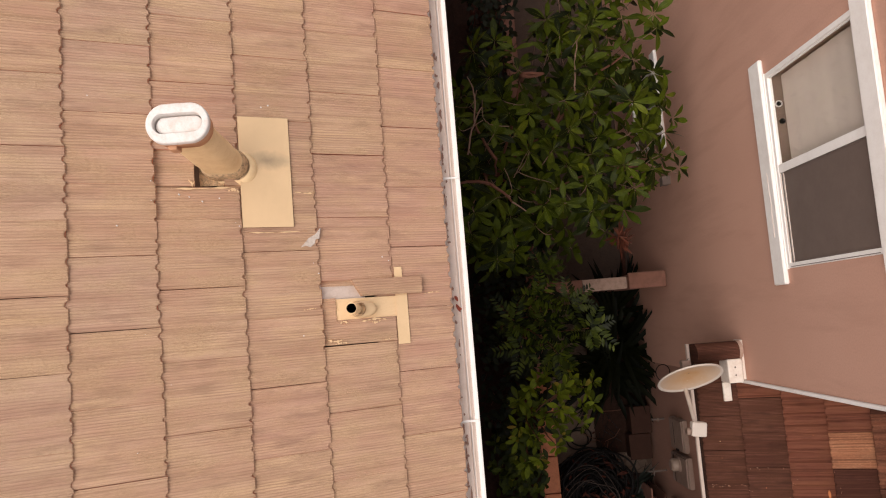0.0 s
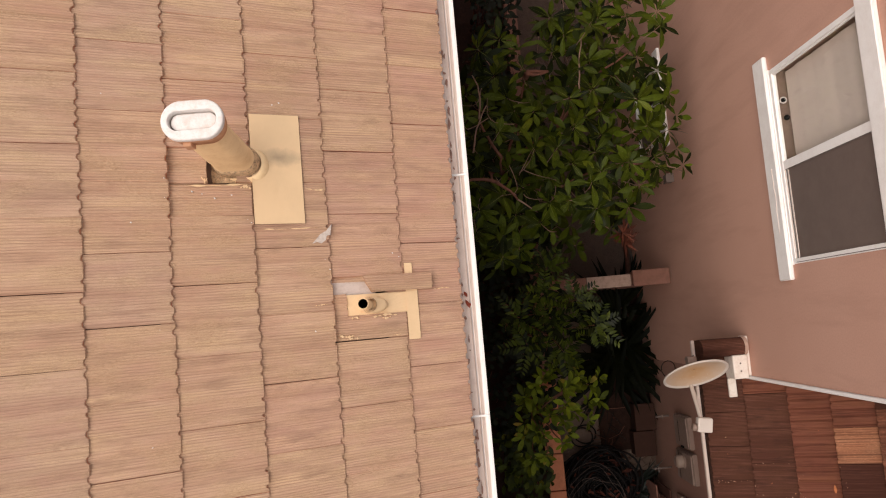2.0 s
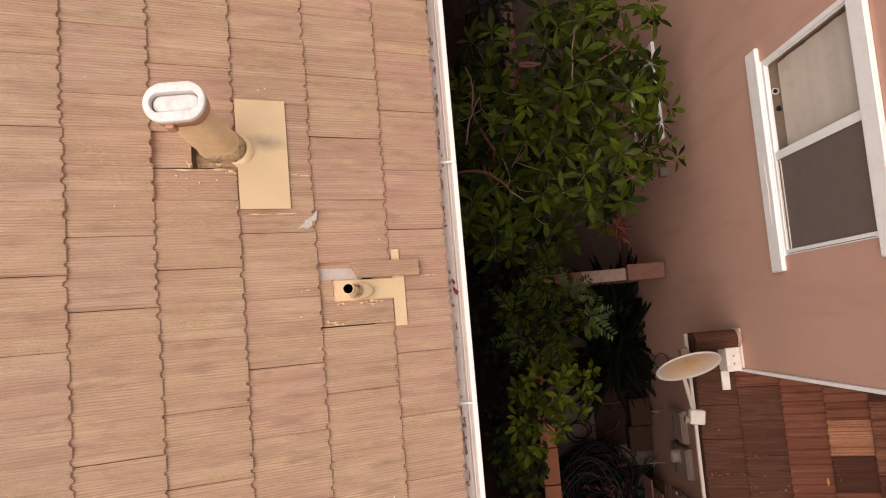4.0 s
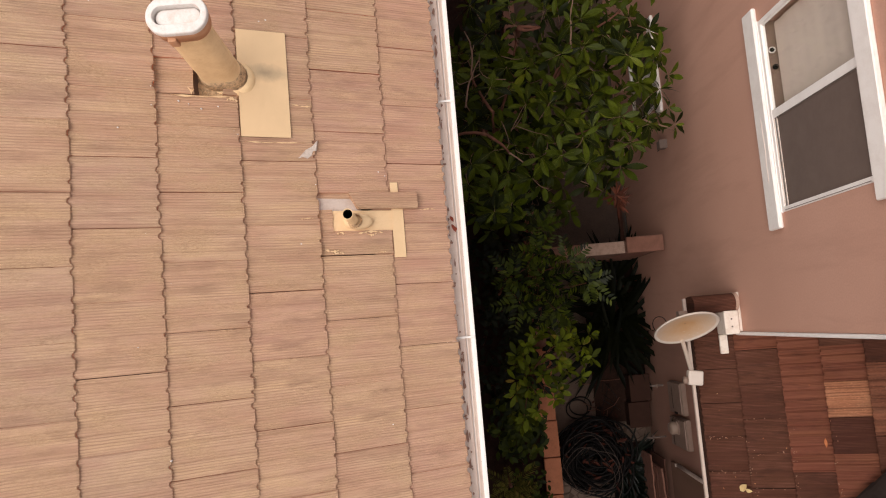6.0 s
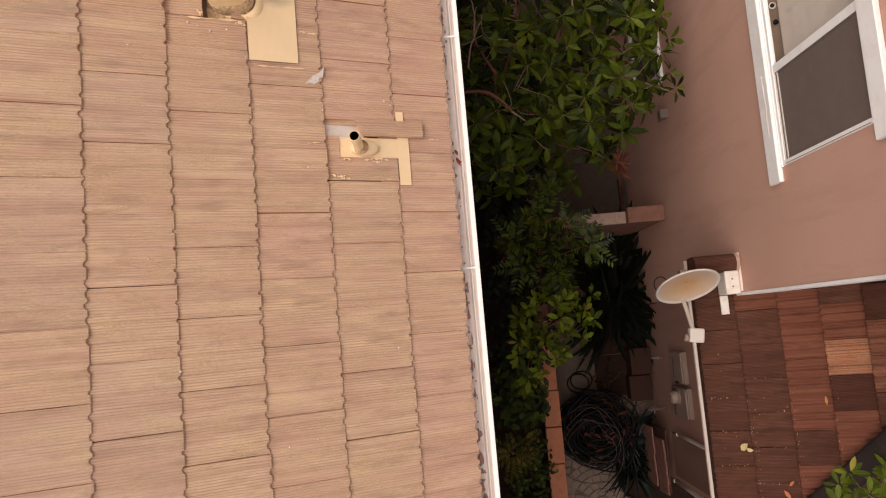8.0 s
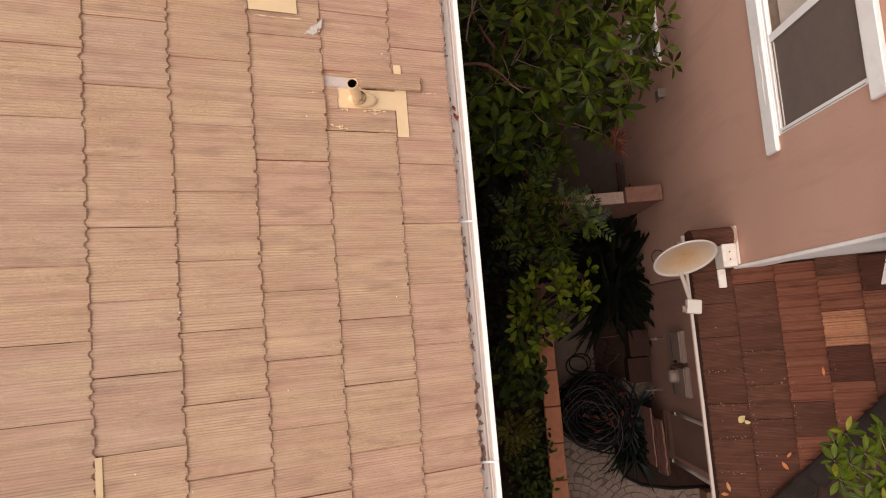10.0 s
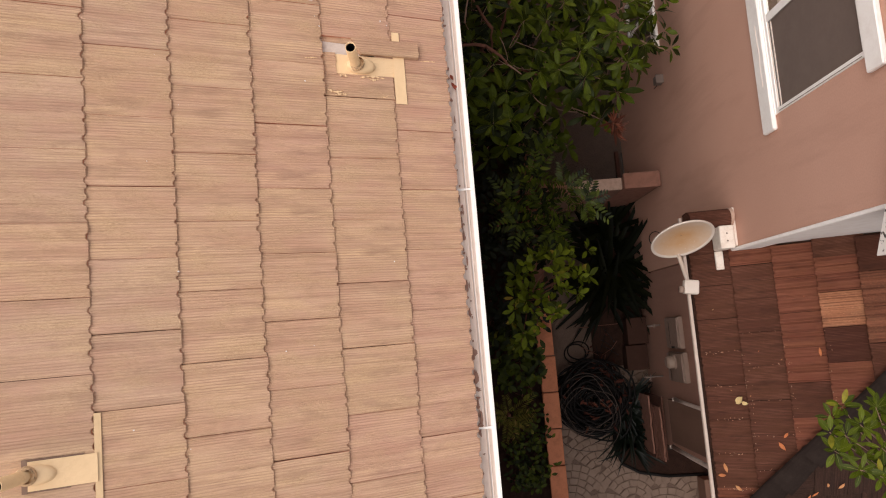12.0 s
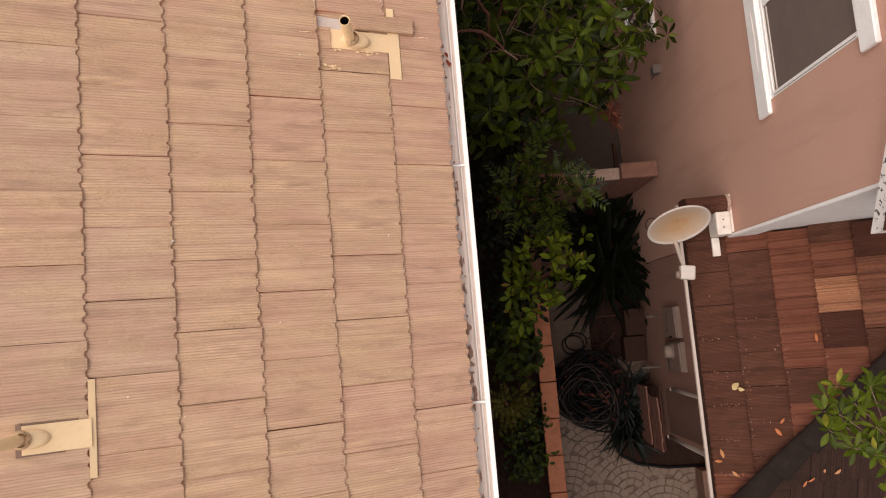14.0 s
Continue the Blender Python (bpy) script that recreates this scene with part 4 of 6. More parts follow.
hip_plane = ((FAR_X, FAR_Y, 3), Vector((1, -1, 0)).normalized())
hip_plane_b = ((FAR_X, FAR_Y, 3), Vector((-1, 1, 0)).normalized())
for c, cx in enumerate(far_courses):
    base = -1.014 + (0.0 if c % 2 == 0 else 0.163)
    for k in range(-9, 9):
        y = base + (k + 0.5) * FAR_W
        r = random.Random(500 * c + k)
        top = -0.42 if c == 0 else -0.56
        if y + FAR_W / 2 > top + 0.16 or y - FAR_W / 2 < FAR_Y - 0.3 + (cx - FAR_X):
            if y < 0 or y > -0.4:
                if y - FAR_W / 2 < FAR_Y - 0.45 + (cx - FAR_X) or y + FAR_W / 2 > top + 0.16:
                    continue
        if c == 3 and -1.47 < y < -1.15:
            data = REPLACED
        elif c == 4 and -1.62 < y < -0.99:
            data = PALE_RUSSET
        elif (c == 3 and -1.79 < y < -1.47) or (c == 4 and y > -0.99):
            data = DARK
        elif (c == 2 and (y > -1.96 or y < -2.27)) or (c == 3 and (y < -1.79 or -1.15 < y < -0.82)) or (c == 1 and y > -0.9) or (c == 0 and y < -2.9):
            data = r.choice(RUSSET)
        else:
            data = r.choice(BROWN)
        m = Matrix.Translation((cx, y + r.uniform(-0.002, 0.002), far_z(cx) + r.uniform(-0.002, 0.002))) @ far_turn
        if y - FAR_W / 2 < FAR_Y + (cx + 0.42 - FAR_X):
            ob = new("roof_tile", clip_tile(data, m, hip_plane))
            ob.parent, ob.matrix_basis = far_roof, far_roof_to
        else:
            ob = new("roof_tile", data)
            ob.parent, ob.matrix_basis = far_roof, far_roof_to @ m
# the face beyond the hip, its tree shade put into darker tile colours
side_turn = Matrix.Rotation(-math.pi / 2, 4, "Z") @ Matrix.Rotation(FAR_SLOPE - math.atan(0.04 / 0.35), 4, "Y")
for c in range(7):
    cy = FAR_Y + 0.015 + 0.318 * c
    for k in range(0, 10):
        x = FAR_X + 0.2 + (k + 0.5 * (c % 2)) * FAR_W
        if x + FAR_W / 2 < FAR_X + (cy - FAR_Y) - 0.1 or x > 5.2:
            continue
        data = random.Random(90 * c + k).choice(SIDE_SHADED)
        m = Matrix.Translation((x, cy, FAR_EAVE_Z + 0.51 * (cy - FAR_Y))) @ side_turn
        if x - FAR_W / 2 < FAR_X + (cy + 0.42 - FAR_Y):
            ob = new("roof_tile", clip_tile(data, m, hip_plane_b))
            ob.parent, ob.matrix_basis = far_roof, far_roof_to
        else:
            ob = new("roof_tile", data)
            ob.parent, ob.matrix_basis = far_roof, far_roof_to @ m
hip_way = Vector((1, 1, 0.51)).normalized()
hip_side = Vector((1, -1, 0)).normalized()
hip_up = hip_side.cross(hip_way)
cap = Mesh()
rings = []
for s in (-0.02, 0.40):
    lift, wide = (0.055, 0.12) if s < 0 else (0.0, 0.1)
    rings.append([Vector((s, wide * math.cos(a), lift + 0.05 * math.sin(a))) for a in (math.pi * i / 8 for i in range(9))] + [Vector((s, (wide - 0.014) * math.cos(a), lift - 0.016 + 0.05 * math.sin(a))) for a in (math.pi * i / 8 for i in range(8, -1, -1))])
cap.rings(rings, True, True)
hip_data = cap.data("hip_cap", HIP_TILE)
hip_rot = Matrix((hip_way, -hip_side, hip_up)).transposed().to_4x4()
for k in range(11):
    p = Vector((FAR_X, FAR_Y, FAR_EAVE_Z)) + hip_way * (0.05 + 0.36 * k)
    if p.y > -0.95:
        break
    ob = new("hip_cap", hip_data)
    ob.parent, ob.matrix_basis = far_roof, far_roof_to @ Matrix.Translation(p + hip_up * 0.0) @ hip_rot
part("drip_edge", bevelled(Mesh().box((FAR_X - 0.034 - 3, FAR_Y - 0.04 + 2, FAR_EAVE_Z - 0.05 - 3.4), (FAR_X - 0.004 - 3, -0.33 + 2, FAR_EAVE_Z - 0.012 - 3.4)), 0.004, 1), DRIP_WHITE, far_roof, "thin whitish metal drip edge")
part("drip_edge", bevelled(Mesh().box((FAR_X - 0.007 - 3, FAR_Y - 0.04 + 2, FAR_EAVE_Z - 0.10 - 3.4), (4.5, FAR_Y - 0.008 + 2, FAR_EAVE_Z - 0.012 - 3.4)), 0.004, 1), DRIP_WHITE, far_roof, "thin whitish metal drip edge")
# rake end against the upper wall
rake = Mesh()
rr = []
for x in (2.29, 2.66):
    z = 3.52 + (x - 2.215) * 0.12
    rr.append([(x - 3, -0.40 + 0.085 * math.cos(a) + 2, z + 0.10 * math.sin(a) - 3.4) for a in (math.pi * i / 10 - 0.1 for i in range(11))] + [(x - 3, -0.40 - 0.075 + 2, z - 0.12 - 3.4), (x - 3, -0.40 + 0.075 + 2, z - 0.12 - 3.4)])
rake.rings(rr, True, True)
part("rake_tile", rake, BROWN_TILE, far_roof, "ribbed brown rake tile")
end = Mesh().rings([[(x - 3, -0.395 + q * math.cos(a) + 2, 3.58 + 1.15 * q * math.sin(a) - 3.4) for a in (math.tau * i / 16 for i in range(16))] for x, q in ((2.655, 0.085), (2.685, 0.085), (2.688, 0.06))], True, True)
part("rake_end_plug", end, PLUG, far_roof, "mortar plug closing the rake tile")
part("rake_flashing", bevelled(Mesh().box((2.545 - 3, -0.69 + 2, 3.42 - 3.4), (2.68 - 3, -0.475 + 2, 3.63 - 3.4)), 0.012), PATCHED, far_roof, "white patched flashing box")
part("rake_flashing", bevelled(Mesh().box((2.69 - 3, -0.67 + 2, 3.45 - 3.4), (2.717 - 3, -0.31 + 2, 3.60 - 3.4)), 0.008), PATCHED, far_roof, "white upright flashing")
part("rake_flashing", bevelled(Mesh().box((2.55 - 3, -0.87 + 2, far_z(2.6) - 0.0 - 3.4), (2.625 - 3, -0.695 + 2, far_z(2.6) + 0.03 - 3.4)), 0.008), PATCHED, far_roof, "white flashing tail")

for y in (-0.62, -0.55):
    part("screw_head", Mesh().lathe([(0.008, 0.0), (0.008, 0.003), (0.0, 0.004)], Matrix.Translation((2.61 - 3, y + 2, 3.6305 - 3.4)), 10), GREY_DARK, far_roof, "rusty screw head")

# upper roof: rake board and eave end
upper = thing("upper_roof", "upper gable roof edge with a flaking white rake board", "roof", (2.7, -1, 5.7), kind="structure")
a, b = Vector((2.58, -0.995, 5.91)), Vector((2.58, 3.0, 5.91 + 0.57 * 3.995))


def skew(x0, x1, h0, h1):
    vs = [Vector((x, p.y, p.z + h)) - upper.location for p in (a, b) for x in (x0, x1) for h in (h0, h1)]
    return Mesh().add(vs, [(0, 1, 3, 2), (4, 6, 7, 5), (0, 4, 5, 1), (2, 3, 7, 6), (0, 2, 6, 4), (1, 5, 7, 3)])


part("rake_board", bevelled(skew(2.58, 2.625, 0.0, 0.16), 0.005, 1), BOARD_WHITE, upper, "flaking white rake board")
part("eave_board", bevelled(Mesh().box((2.627 - 2.7, 0.005, 0.21), (5.0, 0.045, 0.37)), 0.005, 1), TRIM, upper, "white eave board")
part("roof_slab", skew(2.56, 8.0, 0.164, 0.25), BROWN_TILE, upper, "brown tiled slab above the rake board")

# ---- paint splashes and a chipped tile on the near roof ----
def smear(y, x0, x1, seed, mat, width=0.006, up=0.002):
    """An uneven paint line across tiles, along x."""
    r = random.Random(seed)
    m, n = Mesh(), 44
    f1, f2, p1, p2 = r.uniform(9, 14), r.uniform(21, 33), r.uniform(0, 6), r.uniform(0, 6)
    for i in range(n + 1):
        s = i / n
        x = x0 + (x1 - x0) * s
        swell = 0.45 + 0.3 * math.sin(f1 * s + p1) + 0.25 * math.sin(f2 * s + p2)
        w = width * max(0.04, swell) * min(1.0, 6 * s + 0.1, 6 * (1 - s) + 0.1)
        drift = width * 0.5 * math.sin(5 * s + p2)
        z = tile_top(x) + up
        m.v += [(x, y + drift - w + r.uniform(-0.0006, 0.0006), z), (x, y + drift + 0.7 * w, z + 0.0005)]
    m.f = [(2 * i, 2 * i + 2, 2 * i + 3, 2 * i + 1) for i in range(n)]
    k = len(m.v)
    m.v += [(x, yy, z - 0.006) for x, yy, z in m.v]
    m.f += [(2 * i, k + 2 * i, k + 2 * i + 2, 2 * i + 2) for i in range(n)] + [(2 * i + 1, 2 * i + 3, k + 2 * i + 3, k + 2 * i + 1) for i in range(n)]
    return m


for y, x0, x1, w, owner in ((0.762, -1.17, -0.91, 0.006, vent), (0.752, -0.945, -0.897, 0.013, vent), (0.79, -1.1, -1.075, 0.016, vent), (0.745, -0.665, -0.575, 0.005, vent), (0.555, -0.88, -0.62, 0.004, vent), (0.226, -0.09, -0.005, 0.004, pipe_a), (0.108, -0.40, -0.28, 0.009, pipe_a), (0.098, -0.36, -0.31, 0.008, pipe_a), (0.105, -0.50, -0.46, 0.008, pipe_a), (0.02, -0.56, -0.49, 0.009, pipe_a), (0.005, -0.53, -0.47, 0.006, pipe_a), (0.007, -0.30, -0.27, 0.004, pipe_a), (0.18, -0.66, -0.6, 0.004, pipe_a)):
    part("paint_smear", local(smear(y, x0, x1, int(1000 * abs(y + x0)), CREAM, w), owner), CREAM, owner, "stray cream paint line")
chip = Mesh()
ring = [(-0.560, 0.572), (-0.585, 0.54), (-0.615, 0.522), (-0.652, 0.478), (-0.63, 0.486), (-0.61, 0.478), (-0.59, 0.495), (-0.585, 0.515), (-0.568, 0.52)]
chip.rings([[(x, y, near_z(x) - 0.02) for x, y in ring], [(x, y, near_z(x) + 0.004 - 0.045 * (-0.55 - x)) for x, y in ring]], False, True)
part("broken_corner", Mesh().add([tuple(Vector(v) - Vector((0, 0, 6.4))) for v in chip.v], chip.f), CHIP, near_roof, "grey-white broken tile corner")
r = random.Random(77)
for x, y in [(-1.10, 0.72), (-1.05, 0.70), (-0.98, 0.715), (-0.92, 0.60), (-0.905, 0.585), (-1.24, 0.79), (-0.79, 1.16), (-0.76, 1.17), (-1.41, -1.53), (-0.82, -1.26), (-0.42, -1.44), (-0.60, 0.40), (-0.58, 0.35), (-0.28, 0.42), (-0.25, 0.40)] + [(r.uniform(-1.5, 0.0), r.uniform(-1.9, 1.3)) for _ in range(14)]:
    q = r.uniform(0.0015, 0.004)
    pts = [(x + q * math.cos(a) * r.uniform(0.6, 1.3), y + q * math.sin(a) * r.uniform(0.6, 1.3)) for a in (math.tau * i / 7 for i in range(7))]
    part("paint_speck", Mesh().rings([[(px, py, tile_top(px) - 0.01 - 6.4) for px, py in pts], [(px, py, tile_top(px) + 0.003 - 6.4) for px, py in pts]], False, True), CAP_WHITE, near_roof)

# ---- windows ----
def slider_window(name, y0, y1, z0, z1, label, curtain):
    """A two-pane sliding window in an opening of the east wall, with projecting sill and head trim."""
    x = WALL_X
    ym = (y0 + y1) / 2 - 0.003
    ob = thing(name, label, "window", (x, (y0 + y1) / 2, z0), kind="structure")

    def piece(nm, lo, hi, mat, lb="", bev=0.004, parent=None):
        m = Mesh().box(rel(ob, lo)[0], rel(ob, hi)[0])
        return part(nm, bevelled(m, bev, 1) if bev else m, mat, parent or ob, lb)

    d0, d1 = x - 0.012, x + 0.03
    w = 0.036
    jamb = piece("window_frame", (d0, y0 - 0.004, z0), (d1, y0 + w, z1), TRIM, "white vinyl jamb")
    piece("window_frame", (d0, y1 - w, z0), (d1, y1 + 0.004, z1), TRIM, "white vinyl jamb")
    piece("window_frame", (d0, y0 + w, z0), (d1, y1 - w, z0 + 0.045), TRIM, "white vinyl bottom rail")
    piece("window_frame", (d0, y0 + w, z1 - 0.05), (d1, y1 - w, z1), TRIM, "white vinyl top rail")
    piece("meeting_stile", (d0 + 0.004, ym - 0.033, z0 + 0.04), (d1 - 0.004, ym + 0.035, z1 - 0.045), TRIM, "white meeting stile")
    # track lines and inner sash of the screen side
    for k in range(3):
        piece("track", (x - 0.006 + 0.004 * k, y0 + w, z0 + 0.047 + 0.017 * k), (x - 0.002 + 0.004 * k, ym - 0.035, z0 + 0.058 + 0.017 * k), GUTTER_IN if k != 1 else GREY_DARK, "soiled metal track" if k != 1 else "dark track groove", 0.001)
    piece("screen", (x + 0.004, y0 + w + 0.012, z0 + 0.096), (x + 0.006, ym - 0.045, z1 - 0.06), SCREEN, "brown-grey insect screen", 0)
    piece("screen_frame", (x - 0.001, y0 + w, z0 + 0.096), (x + 0.009, y0 + w + 0.013, z1 - 0.05), SCREEN, "dark screen frame", 0.002)
    piece("screen_frame", (x - 0.001, ym - 0.046, z0 + 0.096), (x + 0.009, ym - 0.034, z1 - 0.05), SCREEN, "dark screen frame", 0.002)
    # two dark strips paint the shadow lines beside the stile and in the jamb
    piece("seal", (x - 0.004, ym - 0.034, z0 + 0.05), (x + 0.0, ym - 0.022, z1 - 0.05), VOID, "black strip drawn for the shadow line along the stile", 0)
    piece("seal", (d0 - 0.002, y0 + 0.004, z0 + 0.06), (d0 - 0.0, y0 + 0.009, z1 - 0.06), GREY_DARK, "thin dark strip drawn for a shadow gap in the jamb", 0)
    pane = piece("pane", (x + 0.006, ym + 0.03, z0 + 0.04), (x + 0.010, y1 - w, z1 - 0.05), GLASS, "clear glass pane", 0)
    pane.visible_shadow = False
    pane = piece("pane", (x + 0.014, y0 + w, z0 + 0.04), (x + 0.018, ym - 0.03, z1 - 0.05), GLASS, "glass pane behind the screen", 0)
    pane.visible_shadow = False
    piece("sash", (x + 0.0, y1 - w - 0.012, z0 + 0.045), (x + 0.02, y1 - w, z1 - 0.05), TRIM, "", 0.003)
    piece("inner_sill", (x + 0.031, y0, z0 + 0.001), (x + 0.2, y1, z0 + 0.012), SCREEN if not curtain else GREY_BOX, "shaded inner sill", 0)
    # sill and head
    if curtain:
        piece("window_sill", (x - 0.042, y0 - 0.125, z0 - 0.205), (x - 0.002, y1 + 0.13, z0 - 0.012), TRIM, "thick projecting white sill with a cracked face", 0.01)
    if curtain:
        piece("sill_nosing", (x - 0.02, y0 - 0.01, z0 - 0.012), (x - 0.0, y1 + 0.01, z0 + 0.004), TRIM, "", 0.003)
    piece("window_head", (x - 0.042, y0 - 0.127, z1 + 0.002), (x - 0.002, y1 + 0.13, z1 + 0.18), TRIM, "thick projecting white head trim", 0.008)
    r = random.Random(4)
    crack, y = Mesh(), y0 + 0.25
    pts = []
    while y < y0 + 0.80:
        pts.append(rel(ob, (x - 0.0425, y, z0 - 0.085 + r.uniform(-0.008, 0.008)))[0])
        y += 0.04
    if curtain:
        part("paint_crack", crack.tube(pts, 0.0022, 5), GUTTER_IN, ob, "blistered paint line")
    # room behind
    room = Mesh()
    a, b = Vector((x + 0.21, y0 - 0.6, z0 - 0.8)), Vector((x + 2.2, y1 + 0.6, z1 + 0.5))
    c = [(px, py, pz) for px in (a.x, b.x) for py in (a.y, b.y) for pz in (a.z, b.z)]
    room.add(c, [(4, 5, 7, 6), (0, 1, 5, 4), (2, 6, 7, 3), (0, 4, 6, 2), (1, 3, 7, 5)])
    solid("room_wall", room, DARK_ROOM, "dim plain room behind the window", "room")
    return ob


slider_window("window_1", *WIN, "white vinyl sliding window with one insect screen and one curtained pane", True)
curtain = Mesh()
n = 60
for i in range(n + 1):
    z = 4.705 + 1.21 * i / n
    w = 0.0035 * math.sin(i * 0.42) + 0.0015 * math.sin(i * 0.97 + 1)
    curtain.v += [(WALL_X + 0.1 + w, 1.02, z), (WALL_X + 0.1 + 0.7 * w, 1.40, z), (WALL_X + 0.1 + w, 1.78, z)]
curtain.f = [(3 * i + j, 3 * i + j + 1, 3 * i + j + 4, 3 * i + j + 3) for i in range(n) for j in range(2)]
k = len(curtain.v)
curtain.v += [(x + 0.003, y, z) for x, y, z in curtain.v]
curtain.f += [tuple(j + k for j in reversed(f)) for f in list(curtain.f)]
cur = thing("curtain", "ivory fabric shade in soft level folds behind the glass", "curtain", (WALL_X + 0.1, 1.4, 4.7))
part("cloth", local(curtain, cur), CURTAIN, cur, "", True)
part("curtain_rod", Mesh().tube(rel(cur, (WALL_X + 0.1, 0.29, 5.905), (WALL_X + 0.1, 1.79, 5.905)), 0.008, 8), TRIM, cur, "white curtain rod", True)
for y, z, lb in ((1.545, 4.745, "ring"), (1.40, 4.765, "ball")):
    o = thing("window_ornament", "small brown ring hung inside the window glass" if lb == "ring" else "small dark ball hung inside the window glass", "ornament", (WALL_X + 0.038, y, z), group="ornaments in the window")
    if lb == "ring":
        part("ring", Mesh().tube([(0.0202 * math.sin(a), 0.022 * math.cos(a), 0.0088 * math.sin(a)) for a in (math.tau * i / 16 for i in range(17))], 0.006, 6, False), CAP_WHITE, o, "pale ring", True)
        part("disc", Mesh().lathe([(0.0, -0.004), (0.018, -0.004), (0.018, 0.004), (0.0, 0.004)], Matrix.Rotation(radians(-23.5), 4, "Y"), 16), VOID, o, "dark disc")
    else:
        part("ball", Mesh().lathe([(0.022 * math.sin(math.pi * i / 8), -0.022 * math.cos(math.pi * i / 8)) for i in range(9)], Matrix(), 14), VOID, o, "", True)
    part("cord", Mesh().tube([(0.0, 0, 0.012), (0.0, 0.004, 0.3), (0.0, 0.0, 5.90 - z)], 0.0007, 4), CURTAIN, o)
slider_window("window_2", *WIN2, "white framed lower window half hidden by leaves", False)

# ---- wall fittings ----
def enamel_box(name, label, cat, y0, y1, z0, z1, x0, mat):
    ob = thing(name, label, cat, (WALL_X + 0.02, (y0 + y1) / 2, z0))
    part("body", bevelled(Mesh().box(*rel(ob, (x0 + 0.02, y0, z0), (WALL_X + 0.019, y1, z1))), 0.008), mat, ob)
    part("cover", bevelled(Mesh().box(*rel(ob, (x0, y0 + 0.012, z0 + 0.012), (x0 + 0.019, y1 - 0.012, z1 - 0.012))), 0.005), mat, ob, "flat enamelled cover")
    return ob


breaker = enamel_box("breaker_box", "grey enamelled breaker box on the stucco wall", "electrical box", -1.66, -1.285, 1.24, 1.70, 2.66, GREY_BOX)
part("latch", bevelled(Mesh().box(*rel(breaker, (2.652, -1.655, 1.45), (2.659, -1.63, 1.55))), 0.002, 1), BLACK, breaker)
part("seam", Mesh().box(*rel(breaker, (2.6575, -1.60, 1.40), (2.6595, -1.34, 1.407))), BLACK, breaker)
meter = enamel_box("electric_meter", "grey electric meter box with a round glass meter", "electric meter", -2.06, -1.705, 1.18, 1.74, 2.66, GREY_BOX)
at = Matrix.Translation(rel(meter, (2.658, -1.815, 1.48))[0]) @ Matrix.Rotation(-math.pi / 2, 4, "Y")
part("meter_ring", Mesh().lathe([(0.088, 0.0), (0.09, 0.012), (0.08, 0.02), (0.074, 0.012)], at, 28), GREY_BOX, meter, "steel meter ring", True)
part("meter_glass", Mesh().lathe([(0.076, 0.01), (0.076, 0.07), (0.066, 0.09), (0.04, 0.1), (0.0, 0.102)], at, 28), METER_GLASS, meter, "dusty pale meter dome", True)
part("meter_dial", Mesh().lathe([(0.05, 0.101), (0.05, 0.104), (0.0, 0.105)], at, 20), GREY_BOX, meter)
part("seam", Mesh().box(*rel(meter, (2.6565, -2.045, 1.30), (2.6595, -1.72, 1.307))), BLACK, meter)


def wall_pipe(label, path, r, mat, name="conduit"):
    ob = thing(name, label, "pipe", path[0], group="white pipes on the lower wall")
    part("pipe", Mesh().tube(rel(ob, *path), r, 10), mat, ob, "", True)
    for p in (path[0], path[-1]):
        q = Vector(rel(ob, p)[0])
        part("clip", bevelled(Mesh().box(q + Vector((-r - 0.006, -0.02, -0.015)), q + Vector((r + 0.004, 0.02, 0.015))), 0.003, 1), mat, ob)
    return ob


wall_pipe("white painted conduit rising to the lower eave", [(2.63, -2.262, 1.40), (2.63, -2.275, 1.9), (2.635, -2.29, 2.5), (2.66, -2.30, 3.03)], 0.022, WEATHERED)
wall_pipe("white painted downpipe rising to the lower eave", [(2.63, -2.86, 1.1), (2.63, -2.88, 1.8), (2.635, -2.895, 2.5), (2.66, -2.90, 3.03)], 0.026, WEATHERED)
panel = thing("wall_panel", "dull grey-brown sheet panel fixed between the pipes", "panel", (2.70, -2.58, 1.0))
part("sheet", bevelled(Mesh().box(*rel(panel, (2.695, -2.84, 0.9), (2.735, -2.31, 2.9))), 0.004, 1), OUR_STUCCO, panel)
junction = thing("junction_box", "small grey weatherproof box on the stucco wall", "electrical box", (WALL_X, 1.47, 2.0))
part("body", bevelled(Mesh().box(*rel(junction, (2.63, 1.41, 2.0), (2.718, 1.50, 2.11))), 0.006), GREY_DARK, junction)
part("lid", bevelled(Mesh().box(*rel(junction, (2.624, 1.404, 2.112), (2.718, 1.506, 2.126))), 0.004), GREY_DARK, junction, "hinged grey lid")
part("cable_tail", Mesh().tube(rel(junction, (2.69, 1.455, 2.0), (2.70, 1.44, 1.9), (2.705, 1.445, 1.78)), 0.006, 6), BLACK, junction, "short black cable below the box", True)
spigot = thing("garden_tap", "metal garden tap on a white stub pipe", "tap", (2.6, -2.03, 0.75))
part("stub", Mesh().tube([(0.12, 0, 0), (-0.09, 0.0, 0.0), (-0.115, 0, -0.03)], 0.012, 8), GREY_DARK, spigot, "", True)
part("handle", Mesh().tube([(-0.06, -0.045, 0.05), (-0.06, 0.045, 0.05)], 0.008, 8), GREY_DARK, spigot, "", True)
part("stem", Mesh().tube([(-0.06, 0, 0.0), (-0.06, 0, 0.05)], 0.007, 8), GREY_DARK, spigot)
tap2 = thing("hose_bib", "small pale hose valve on the lower wall", "tap", (2.66, -1.38, 0.80))
